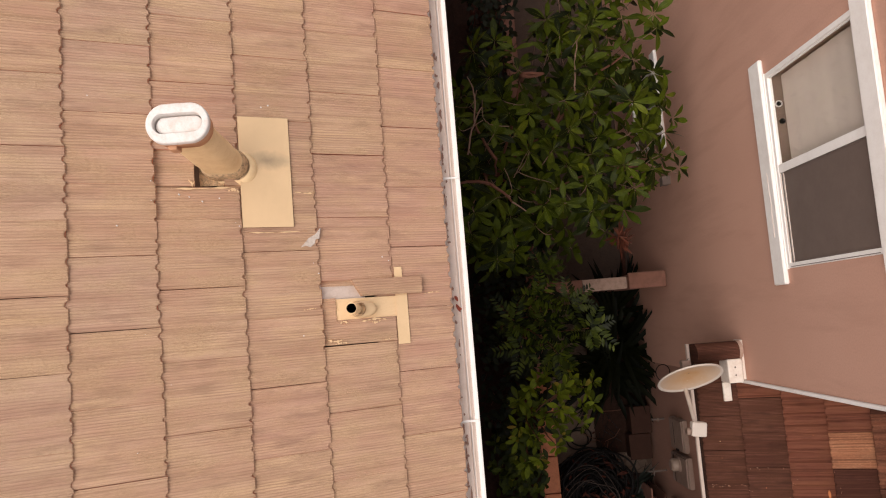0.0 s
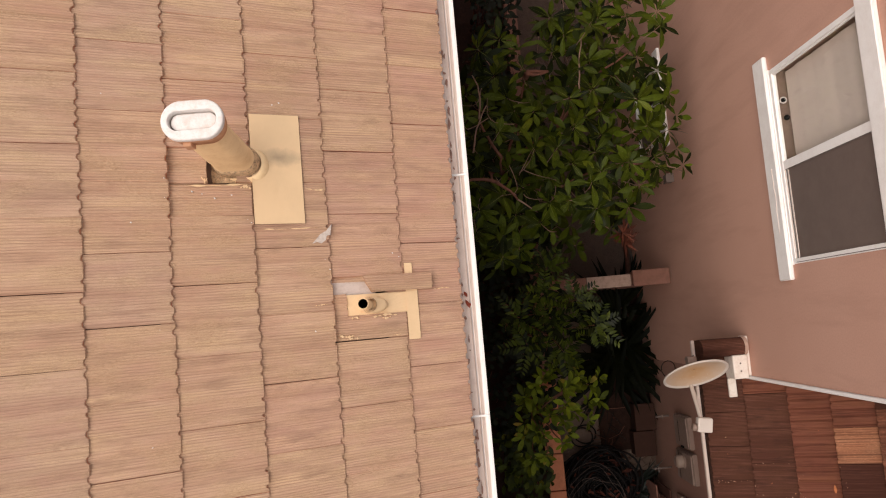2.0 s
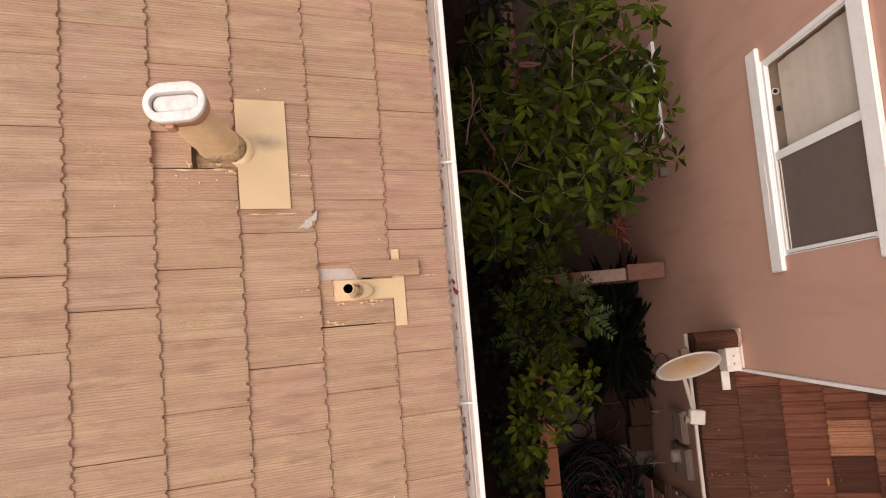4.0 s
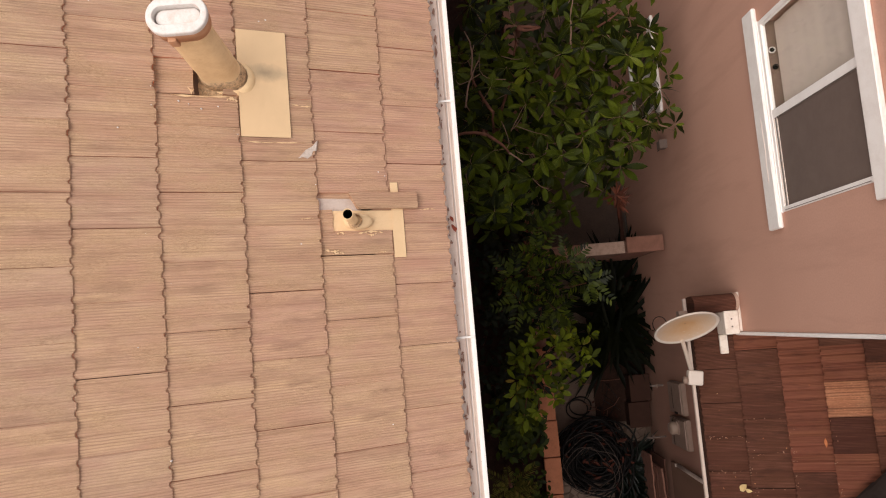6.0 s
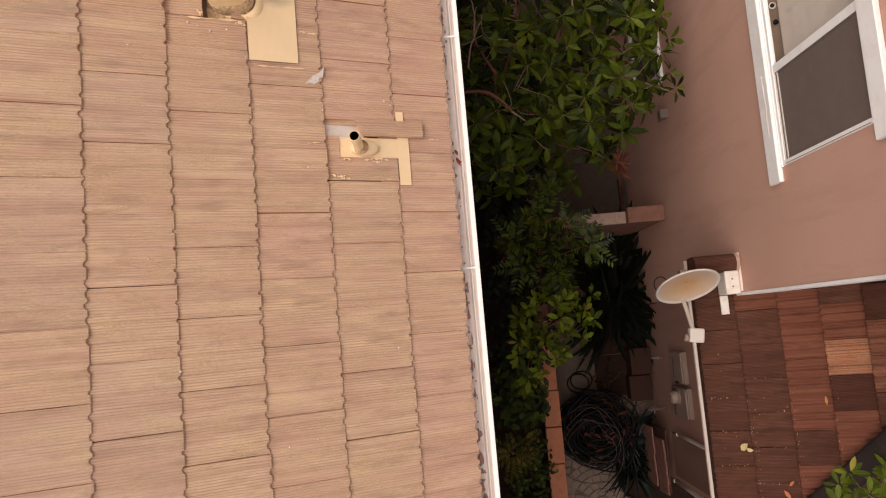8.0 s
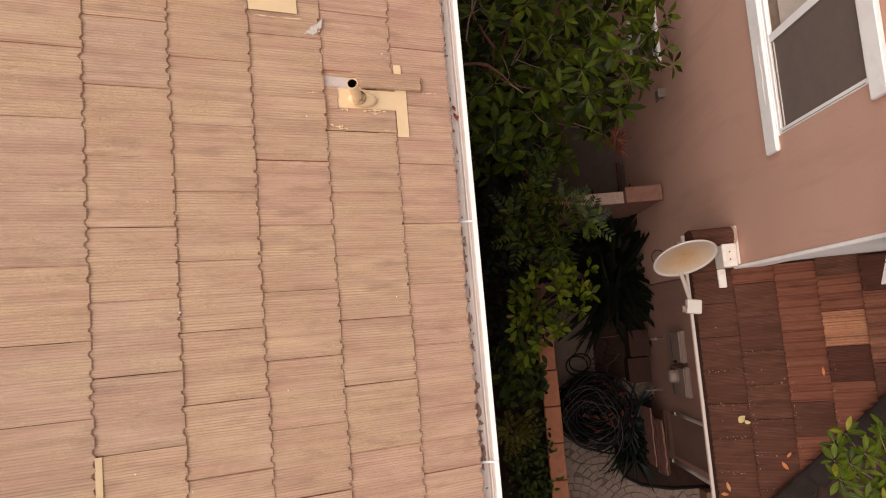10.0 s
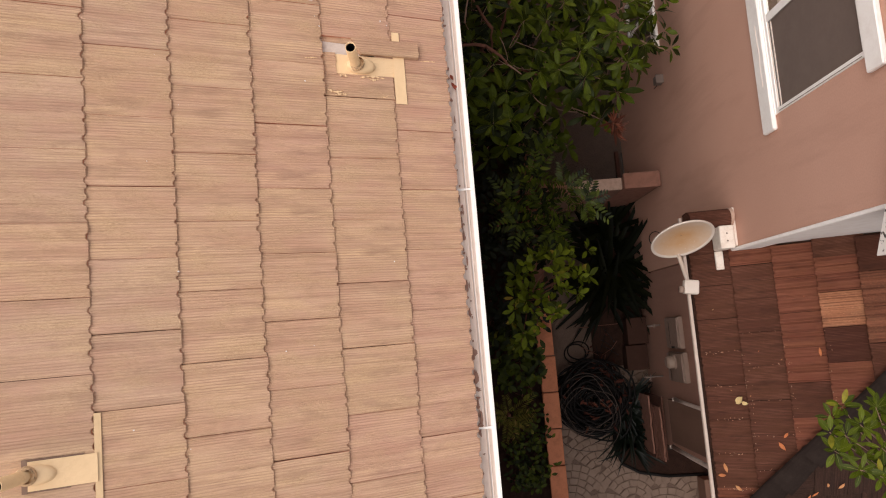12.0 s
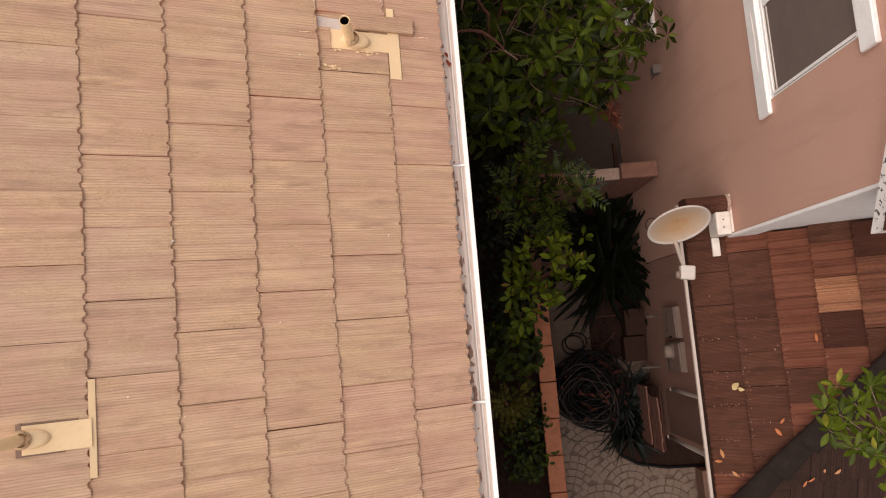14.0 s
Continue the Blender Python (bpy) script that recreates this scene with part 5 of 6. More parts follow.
part("stub", Mesh().tube([(0.09, 0, 0), (-0.05, 0, 0.0), (-0.075, 0, -0.03)], 0.014, 8), GREY_DARK, tap2, "", True)
part("handle", Mesh().tube([(-0.01, -0.03, 0.035), (-0.01, 0.03, 0.035)], 0.008, 8), GREY_BOX, tap2, "", True)

# ---- satellite dish ----
dish = thing("satellite_dish", "weathered satellite dish with an ochre stained face on the eave", "satellite dish", (2.13, -0.6, 3.83))
du = Vector((0.43, 0.187, 0.30)).normalized()
view = Vector((-0.31, -0.06, 0.95)).normalized()
best = None
for i in range(720):
    a = math.tau * i / 720
    o1 = du.orthogonal().normalized()
    nn = o1 * math.cos(a) + du.cross(o1) * math.sin(a)
    miss = abs(nn.dot(view) - 0.46) + (5 if nn.y > 0 else 0)
    if best is None or miss < best[0]:
        best = (miss, nn)
dn = best[1]
dv = dn.cross(du)
dm = Matrix((du, dv, dn)).transposed().to_4x4()
R = 0.285
bowl = [(R * s, 0.055 * s * s - 0.055) for s in (0.02, 0.2, 0.4, 0.6, 0.8, 0.94, 0.97)]
part("reflector", Mesh().lathe(bowl, dm, 48), dish_face(), dish, "ochre stained concave face", True)
part("reflector_back", Mesh().lathe([(r, h - 0.006) for r, h in bowl], dm, 48), DISH_RIM, dish, "", True)
part("rim", Mesh().lathe([(0.915 * R, -0.009), (0.95 * R, -0.001), (0.97 * R, 0.001), (R, 0.002), (1.01 * R, -0.006), (R, -0.014), (0.95 * R, -0.014)], dm, 48), DISH_RIM, dish, "off-white rolled rim", True)
lnb = Vector((2.125, -1.02, 3.88)) - dish.location
arm_a = dm @ Vector((-0.15, -0.23, -0.02)) if (dm @ Vector((0, -1, 0))).y < 0 else dm @ Vector((-0.15, 0.23, -0.02))
part("feed_arm", Mesh().tube([arm_a, lnb + Vector((-0.01, 0.05, -0.01))], 0.019, 8), DISH_RIM, dish, "pale square feed arm")
horn = bevelled(Mesh().box((-0.055, -0.065, -0.045), (0.075, 0.06, 0.035), Matrix.Translation(lnb) @ Matrix.Rotation(radians(-8), 4, "Z")), 0.014)
feed = part("receiver", horn, DISH_RIM, dish, "pale plastic receiver box")
part("horn", Mesh().tube([lnb + Vector((-0.06, -0.02, 0)), lnb + Vector((-0.095, -0.015, 0.0))], 0.032, 12), GREY_BOX, dish, "", True)
part("mast", Mesh().tube([dn * -0.07, Vector((2.20, -0.52, 3.66)) - dish.location, Vector((2.235, -0.50, 3.30)) - dish.location, Vector((2.29, -0.50, 3.16)) - dish.location], 0.02, 10), GREY_BOX, dish, "bent steel mast", True)
part("bracket", bevelled(Mesh().box(dn * -0.135 + Vector((-0.04, -0.04, -0.04)), dn * -0.135 + Vector((0.04, 0.04, 0.04))), 0.008), GREY_BOX, dish, "steel bracket behind the face")
cable = thing("dish_cable", "thin black cable looping behind the dish", "cable", (2.0, -0.35, 3.6))
part("lead", Mesh().tube(rel(cable, *[(1.95 + 0.09 * math.cos(a) + 0.07 * a / 6, -0.56 + 0.085 * math.sin(a), 3.55 + 0.02 * a) for a in (0.4 * i for i in range(18))], (2.24, -0.45, 3.5)), 0.004, 6), BLACK, cable, "", True)

# ---- cross wall, planter cap, paving ----
cross = thing("garden_wall", "low masonry cross wall with a worn whitewashed cap", "wall", (1.9, 0.35, 0), kind="structure")
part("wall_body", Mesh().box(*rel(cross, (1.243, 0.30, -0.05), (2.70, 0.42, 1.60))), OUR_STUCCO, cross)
r = random.Random(5)
for x0, x1 in ((1.25, 1.70), (1.703, 2.225)):
    part("wall_cap", bevelled(Mesh().box(*rel(cross, (x0, 0.275 + r.uniform(0, 0.01), 1.601), (x1, 0.425, 1.655))), 0.008), OLD_WHITE if x0 > 1.5 else PILLAR, cross, "flaking whitewashed cap slab" if x0 > 1.5 else "bare brown cap slab")
pillar = thing("wall_pillar", "pink-brown masonry pillar end beside the stucco wall", "pillar", (2.45, 0.36, 0))
part("shaft", bevelled(Mesh().box(*rel(pillar, (2.25, 0.293, -0.05), (2.66, 0.447, 1.66))), 0.01), PILLAR, pillar)
part("top_slab", bevelled(Mesh().box(*rel(pillar, (2.235, 0.272, 1.661), (2.672, 0.462, 1.725))), 0.01), PILLAR, pillar, "worn pink-brown top slab")
rail = thing("timber_edging", "dark damp timber edging lying along the patio", "edging", (2.645, 0.75, 0.0065))
part("board", bevelled(Mesh().box((-0.05, -0.28, 0.0), (0.0, 0.36, 0.07)), 0.006), WOOD, rail)
part("pipe", Mesh().tube([(0.05, -0.27, 0.015), (0.055, 0.02, 0.018), (0.05, 0.34, 0.015)], 0.014, 8), GREY_CABLE, rail, "grey pipe beside the board", True)

for k in range(17):
    y0 = -4.65 + 0.432 * k
    rr = random.Random(k)
    if y0 > -0.9:
        break
    c = solid("cap_block", bevelled(Mesh().box((1.065 + rr.uniform(-0.006, 0.006), y0 + 0.004, 1.291), (1.262 + rr.uniform(-0.006, 0.006), y0 + 0.424, 1.352 + rr.uniform(-0.004, 0.004))), 0.008), CAP_BRICK, "terracotta cap block on the low retaining wall", "coping block", group="cap blocks on the retaining wall")

paving = thing("pavement", "grey-brown paving stones laid in overlapping fans", "paving", (2, -2.5, 0), kind="structure")
FR = 0.60
stones, stone_rng, outer = [], random.Random(9), Mesh()
centres = []
for row in range(-1, 13):
    for col in range(-1, 5):
        centres.append((1.50 + 0.84 * col + (0.42 if row % 2 else 0.0), -4.6 + 0.42 * row, row))
for cx, cy, row in centres:
    rad = 0.04
    while rad < FR - 0.02:
        steps = max(1, round(math.tau * (rad + 0.045) / 0.115))
        for i in range(steps):
            a0, a1 = math.tau * i / steps, math.tau * (i + 1) / steps
            am, rm = (a0 + a1) / 2, rad + 0.045
            px, py = cx + rm * math.cos(am), cy + rm * math.sin(am)
            if not (-4.3 < py < -1.93 and 1.27 < px < (2.68 if py > -2.9 else 3.22)):
                continue
            if any(o[2] in (row - 1, row - 2) and (px - o[0]) ** 2 + (py - o[1]) ** 2 < FR * FR for o in centres):
                continue
            g = 0.0025
            ring = []
            for q, aa in ((rad + g, a0 + g / rm), (rad + g, a1 - g / rm), (rad + 0.09 - g, a1 - g / rm), (rad + 0.09 - g, a0 + g / rm)):
                ring.append((cx + q * math.cos(aa) + stone_rng.uniform(-0.004, 0.004), cy + q * math.sin(aa) + stone_rng.uniform(-0.004, 0.004)))
            z = stone_rng.uniform(-0.004, 0.004)
            mx, my = sum(p[0] for p in ring) / 4, sum(p[1] for p in ring) / 4
            top = [(mx + (x - mx) * 0.94 - 2, my + (y - my) * 0.94 + 2.5, z) for x, y in ring]
            mid = [(x - 2, y + 2.5, z - 0.004) for x, y in ring]
            bot = [(x - 2, y + 2.5, -0.05) for x, y in ring]
            m = Mesh().rings([bot[::-1], mid[::-1], top[::-1]], False, True)
            m.f = [tuple(reversed(f)) for f in m.f]
            if -3.9 < py < -2.35 and len(stones) < 290:
                stones.append(part("paving_stone", m, STONE, paving))
            else:
                outer.add(m.v, m.f)
        rad += 0.093
tagged(part("outer_stones", outer, STONE, paving), kind="stuff")
solid("paving_bed", Mesh().box((1.25, -4.6, -0.049), (3.6, 0.28, -0.010)), MORTAR, "brown sand bed between the paving stones", "paving")
bed_line = [(2.17, -2.2), (2.165, -2.76), (2.155, -3.02), (2.24, -3.22), (2.46, -3.35), (2.84, -3.43), (3.5, -3.45)]
bed = Mesh()
for (xa, ya), (xb, yb) in zip(bed_line, bed_line[1:]):
    bed.sheet([(xa, ya, 0.04), (xb, yb, 0.04), (xb + 0.001, max(yb, -2.94), 0.04) if ya < -3.0 else (2.70, yb, 0.04), (max(xa, 2.24) + 0.001, max(ya, -2.94), 0.04) if ya < -3.0 else (2.70, ya, 0.04)], 0.09)
bed.sheet([(2.16, -3.02, 0.039), (2.70, -3.02, 0.039), (2.70, -2.76, 0.039), (2.16, -2.76, 0.039)], 0.09)
bed.sheet([(2.24, -3.22, 0.0385), (2.75, -3.3, 0.0385), (2.75, -2.94, 0.0385), (2.16, -2.94, 0.0385)], 0.09)
SLAB = ground_material("worn_grey_concrete", (0.165, 0.113, 0.088), (0.14, 0.096, 0.076), (0.1, 0.069, 0.055), 9)
# concrete with the deep shade behind the cross wall put into its colour
SHADED_SLAB = ground_material("shade_dark_concrete", (0.105, 0.072, 0.057), (0.085, 0.058, 0.047), (0.06, 0.042, 0.035), 9)
solid("concrete_slab", Mesh().box((1.252, -1.92, -0.0095), (2.735, 0.27, 0.006)), SLAB, "plain worn concrete slab between the garden walls", "paving")
solid("patio_slab", Mesh().box((1.252, 0.45, -0.049), (2.715, 7.0, 0.006)), SHADED_SLAB, "patio slab behind the cross wall, coloured dark for its shade", "paving")
# dark sheet over the slab: soil colour carries the shade along the wall
solid("shade_bed", Mesh().box((2.0, -1.9, 0.0062), (2.735, 0.265, 0.03)), SOIL, "dark soil sheet under the strap-leaved clumps that also stands in for shade", "soil")
solid("planting_bed", bed, SOIL, "dark mulched planting bed along the wall", "soil")
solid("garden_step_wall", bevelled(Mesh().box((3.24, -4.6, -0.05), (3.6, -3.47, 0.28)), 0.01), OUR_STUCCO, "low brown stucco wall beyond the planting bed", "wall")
edging = thing("bed_edging", "black plastic edging curving round the planting bed", "edging", (2.3, -3.2, 0))
part("strip", Mesh().tube(rel(edging, *[(x, y, 0.05) for x, y in bed_line[:7]]), 0.022, 8), BLACK, edging, "", True)

crate = thing("timber_stack", "weathered red-brown boards leaning by the wall", "boards", (2.56, -2.7, 0.04))
r = random.Random(14)
for i in range(7):
    x, h, w = 2.545 + 0.022 * i, r.uniform(0.55, 0.86), r.uniform(0.012, 0.02)
    y0, y1 = -3.05 + r.uniform(-0.05, 0.06), -2.32 + r.uniform(-0.12, 0.05)
    rings = []
    for k in range(9):
        # rough-sawn edge that wanders
        y = y0 + (y1 - y0) * k / 8
        top, e = h + r.uniform(-0.03, 0.02), r.uniform(-0.002, 0.002)
        rings.append(rel(crate, (x - w / 2 + e, y, 0.041), (x + w / 2 + e, y, 0.041), (x + w / 2 + e, y, top), (x - w / 2 + e, y, top - 0.006)))
    part("board", Mesh().rings(rings, True, True), WOOD if i % 3 else PILLAR, crate)


def storage_box(x0, x1, y0, y1, z1, label):
    ob = thing("storage_box", label, "box", ((x0 + x1) / 2, (y0 + y1) / 2, 0.0), group="boxes against the lower wall")
    part("body", bevelled(Mesh().box(*rel(ob, (x0, y0, 0.0305), (x1, y1, z1 - 0.03))), 0.01), BOX_BROWN, ob)
    part("lid", bevelled(Mesh().box(*rel(ob, (x0 - 0.012, y0 - 0.012, z1 - 0.029), (x1 + 0.012, y1 + 0.012, z1))), 0.008), BOX_BROWN, ob, "flat dusty brown lid")


storage_box(2.43, 2.68, -1.60, -1.27, 0.36, "dull brown lidded box on the paving beside the wall")
storage_box(2.40, 2.67, -1.95, -1.64, 0.30, "lower dull brown box beside the tap")

# ---- hoses and cables ----
def coil(name, label, centre, loops, r0, r1, z0, z1, radius, mat, seed, squash=1.0, wobble=0.22):
    rg = random.Random(seed)
    ob = thing(name, label, "hose", (centre[0], centre[1], 0.0), group="hoses piled on the paving")
    for k in range(loops):
        rad, ecc = rg.uniform(r0, r1), rg.uniform(0.75, 1.05) * squash
        ox, oy, z, a0 = rg.uniform(-0.25, 0.25) * rad, rg.uniform(-0.28, 0.28) * rad, z0 + (z1 - z0) * k / max(1, loops - 1), rg.uniform(0, 6.28)
        tx, ty, w1, w2 = rg.uniform(-0.25, 0.25), rg.uniform(-0.25, 0.25), rg.uniform(0, wobble) * rad, rg.uniform(0, 6)
        pts = []
        for i in range(37):
            a = math.tau * i / 36 * 1.02 + a0
            x, y = (rad + w1 * math.sin(2 * a + w2)) * math.cos(a), (rad + w1 * math.sin(3 * a + w2)) * ecc * math.sin(a)
            pts.append((ox + x, oy + y, max(radius + 0.005, z + tx * x + ty * y)))
        part("loop", Mesh().tube(pts, radius, 6), mat, ob, "", True)
    return ob


coil("garden_hose", "tangled pile of black garden hose on the paving", (1.84, -2.30), 62, 0.10, 0.50, 0.03, 0.5, 0.0125, BLACK, 1)
coil("cable_coil", "loose loops of grey cable over the black hose", (1.82, -2.36), 4, 0.16, 0.46, 0.50, 0.6, 0.0045, GREY_CABLE, 2, 1.1)
coil("small_hose_loop", "single thin brown-black hose loop lying on the paving", (1.77, -1.68), 2, 0.14, 0.15, 0.02, 0.04, 0.010, BLACK, 5, 0.85, 0.05)
r = random.Random(8)
twigs = thing("twig_pile", "dry reddish twigs and cable ends beside the hose", "twigs", (2.1, -1.75, 0.0))
for k in range(26):
    x, y, a = r.uniform(1.98, 2.22), r.uniform(-2.1, -1.3), r.uniform(0, 6.28)
    L = r.uniform(0.15, 0.4)
    z = r.uniform(0.03, 0.35)
    part("twig", Mesh().tube(rel(twigs, (x, y, 0.02), (x + 0.5 * L * math.cos(a), y + 0.5 * L * math.sin(a), z), (x + L * math.cos(a), y + L * math.sin(a), z * 0.8)), 0.005, 5), BARK if k % 2 else BLACK, twigs)

litter, r = Mesh(), random.Random(41)
for k in range(60):
    a, q = r.uniform(0, 6.28), 0.42 * math.sqrt(r.random())
    leaf(litter, (1.9 + q * math.cos(a), -2.25 + q * math.sin(a), r.uniform(0.3, 0.56)), (r.uniform(-1, 1), r.uniform(-1, 1), r.uniform(-0.2, 0.3)), (0, 0, 1), r.uniform(0.06, 0.12), 0.03, 0.2, 0.5, 0.3)
for k in range(60):
    leaf(litter, (r.uniform(1.95, 2.4), r.uniform(-2.0, -1.3), 0.02), (r.uniform(-1, 1), r.uniform(-1, 1), 0.1), (0, 0, 1), r.uniform(0.04, 0.1), 0.025, 0.1, 0.5, 0.3)
solid("leaf_litter", litter, LEAF_LITTER, "dry reddish leaves fallen on the hoses", "leaf litter", "stuff")

# ---- plants ----
def plant(name, label, cat, at):
    return thing(name, label, cat, at)


rng = random.Random(17)
TREE_POLY = [(0.3, 0.8), (0.28, 2.2), (0.46, 2.5), (0.75, 2.6), (0.88, 2.25), (1.22, 2.12), (1.14, 2.55), (1.35, 3.4), (1.94, 3.3), (2.22, 2.65), (2.3, 2.2), (2.22, 1.9), (2.26, 1.4), (2.0, 1.05), (1.51, 0.92), (1.06, 0.92), (0.86, 0.78), (0.76, 0.55), (0.42, 0.55)]
tree = plant("broadleaf_tree", "glossy broad-leaved garden tree with whorled leaves and red-brown branches", "tree", (0.78, 1.5, 1.14))
wood, twig, crown, ribs = Mesh(), Mesh(), Mesh(), Mesh()
limb(wood, rng, (0.78, 1.5, 1.1), (0.66, 1.46, 3.1), 0.07, 0.05, 0.04)
for path in (((0.66, 1.46, 3.1), (0.5, 1.19, 4.2)), ((0.5, 1.19, 4.2), (0.2, 1.22, 4.12)), ((0.5, 1.19, 4.2), (0.68, 1.03, 4.15)), ((0.66, 1.46, 3.1), (0.60, 1.45, 3.95)), ((0.60, 1.45, 3.95), (0.43, 1.81, 3.95)), ((0.66, 1.46, 3.1), (1.2, 1.8, 3.35)), ((1.2, 1.8, 3.35), (1.44, 2.2, 3.6)), ((0.66, 1.46, 3.1), (1.1, 1.2, 3.3)), ((1.1, 1.2, 3.3), (1.62, 1.39, 3.35)), ((1.62, 1.39, 3.35), (2.05, 1.38, 3.55)), ((0.66, 1.46, 3.1), (0.9, 2.2, 3.7)), ((0.9, 2.2, 3.7), (0.87, 2.12, 4.15)), ((0.87, 2.12, 4.15), (1.07, 2.16, 4.05)), ((1.2, 1.8, 3.35), (1.9, 2.4, 3.7))):
    limb(wood, rng, *path, 0.016, 0.009, 0.09)
limb(wood, rng, (0.9, 2.18, 3.8), (0.87, 2.12, 4.18), 0.026, 0.022, 0.02)
limb(wood, rng, (0.87, 2.12, 4.18), (1.06, 2.16, 4.05), 0.018, 0.014, 0.3)
hubs = [(0.5, 1.19, 4.0), (1.2, 1.8, 3.6), (1.62, 1.39, 3.5), (0.6, 1.45, 3.7), (0.9, 2.2, 3.6), (1.44, 2.2, 3.7), (1.1, 1.2, 3.5), (1.9, 2.4, 3.5)]
for gap, zlo, zhi in ((0.18, 3.5, 4.1), (0.2, 2.9, 3.3), (0.22, 2.3, 2.7)):
    for x, y in spaced(rng, TREE_POLY, gap):
        z = rng.uniform(zlo, zhi) - 0.22 * max(0, x - 1.5)
        hub = min(hubs, key=lambda h: (h[0] - x) ** 2 + (h[1] - y) ** 2)
        out = Vector((x - hub[0], y - hub[1], 0))
        way = out * 0.8 + Vector((rng.uniform(-0.45, 0.45), rng.uniform(-0.45, 0.45), 0.7))
        tip = Vector((x, y, z))
        top = zlo > 3.4
        rosette(crown, rng, tip, way, rng.randint(8, 12), rng.uniform(0.165, 0.215), 0.062, ribs if top else None)
        foot = tip - way.normalized() * rng.uniform(0.18, 0.4)
        limb(twig, rng, foot, tip + way.normalized() * 0.01, 0.005, 0.003, 0.12, 5, 5)
        if top:
            for _ in range(3):
                # older leaves lower down the same twig
                s = rng.uniform(0.2, 0.8)
                d = Vector((rng.uniform(-1, 1), rng.uniform(-1, 1), rng.uniform(-0.3, 0.3)))
                leaf(crown, foot.lerp(tip, s), d, (rng.uniform(-0.4, 0.4), rng.uniform(-0.4, 0.4), 1), rng.uniform(0.13, 0.18), 0.058, 0.25, 0.6, 0.2, 5)
for x, y, z in ((2.4, 1.36, 3.35), (2.34, 1.52, 3.4), (2.36, 1.82, 3.45)):
    rosette(crown, rng, (x, y, z), (0.5, -0.3, 0.6), 7, 0.15, 0.062)
for p, q in (((2.05, 1.38, 3.55), (2.4, 1.3, 3.34)), ((1.36, 2.0, 3.9), (1.40, 2.45, 4.0)), ((0.43, 1.81, 3.95), (0.40, 2.2, 4.0)), ((0.68, 1.03, 4.15), (0.8, 0.95, 4.1)), ((0.35, 1.5, 4.0), (0.5, 1.9, 4.05))):
    limb(twig, rng, p, q, 0.009, 0.005, 0.1)
for k in range(9):
    x, y, z, a = rng.uniform(0.32, 0.8), rng.uniform(0.95, 2.15), rng.uniform(3.85, 4.15), rng.uniform(0, 6.28)
    L = rng.uniform(0.18, 0.38)
    limb(twig, rng, (x, y, z), (x + L * math.cos(a), y + L * math.sin(a), z + rng.uniform(-0.1, 0.1)), 0.004, 0.002, 0.35, 8, 5)
part("trunk", local(wood, tree), BARK, tree, "red-brown branching trunk", True)
crown_part = part("crown", local(crown, tree), LEAF_TREE, tree, "glossy dark green leaf whorls", True)
tagged(part("midrib", local(ribs, tree), LEAF_RIB, crown_part, "pale leaf midribs", True), kind="stuff")
red = Mesh()
for x, y, z in ((1.9, 0.80, 2.8), (1.96, 0.76, 2.75), (1.93, 0.72, 2.7)):
    whorl(red, rng, (x, y, z), (0.4, -0.2, 1), 13, 0.17, 0.023, (-10, 60), 0.45)
part("young_leaves", local(red, tree), LEAF_RED, tree, "rusty red young leaves", True)
g = Mesh()
for x, y, z in ((1.78, 0.86, 2.75), (1.66, 0.95, 2.6), (1.86, 0.98, 2.6), (1.41, 0.87, 2.1), (1.55, 0.78, 2.0), (1.3, 1.02, 2.2)):
    rosette(g, rng, (x, y, z), (0.2, -0.2, 1), 8, 0.18, 0.062)
    limb(twig, rng, (0.95, 1.35, z - 0.35), (x, y, z), 0.01, 0.005, 0.1, 6, 5)
part("lower_leaves", local(g, tree), LEAF_TREE, tree, "", True)
tagged(part("twig", local(twig, tree), BARK_PALE, tree, "thin pale twigs", True), kind="stuff")

ferny = plant("pinnate_shrub", "dark green shrub with feathery pinnate leaves", "shrub", (0.85, 0.05, 1.14))
wood, crown = Mesh(), Mesh()
B_POLY = [(1.12, 0.62), (0.9, 0.42), (0.56, 0.13), (0.54, -0.12), (0.8, -0.38), (1.1, -0.35), (1.42, -0.12), (1.5, 0.0), (1.42, 0.2), (1.24, 0.4)]
for x, y in spaced(rng, B_POLY, 0.25):
    z = rng.uniform(2.85, 3.4) - 0.25 * max(0, x - 1.0)
    out = Vector((x - 0.95, y - 0.05, 0.0))
    a0 = rng.uniform(0, 6.28)
    for k in range(5):
        a = a0 + k * 1.26 + rng.uniform(-0.3, 0.3)
        way = Vector((math.cos(a), math.sin(a), rng.uniform(0.3, 0.95))) + out * 1.1
        frond(crown, rng, (x, y, z), way, rng.uniform(0.22, 0.32), 7, 0.088, 0.032)
    limb(wood, rng, (0.85 + 0.3 * out.x, 0.05 + 0.3 * out.y, 2.0), (x, y, z), 0.01, 0.004, 0.06, 5, 5)
for a in range(5):
    limb(wood, rng, (0.85, 0.05, 1.1), (0.85 + 0.25 * math.cos(a * 1.26), 0.05 + 0.25 * math.sin(a * 1.26), 2.1), 0.03, 0.014, 0.06)
tagged(part("stem", local(wood, ferny), BARK, ferny, "", True), kind="stuff")
part("crown", local(crown, ferny), LEAF_FERNY, ferny, "dull green feathery leaves", True)

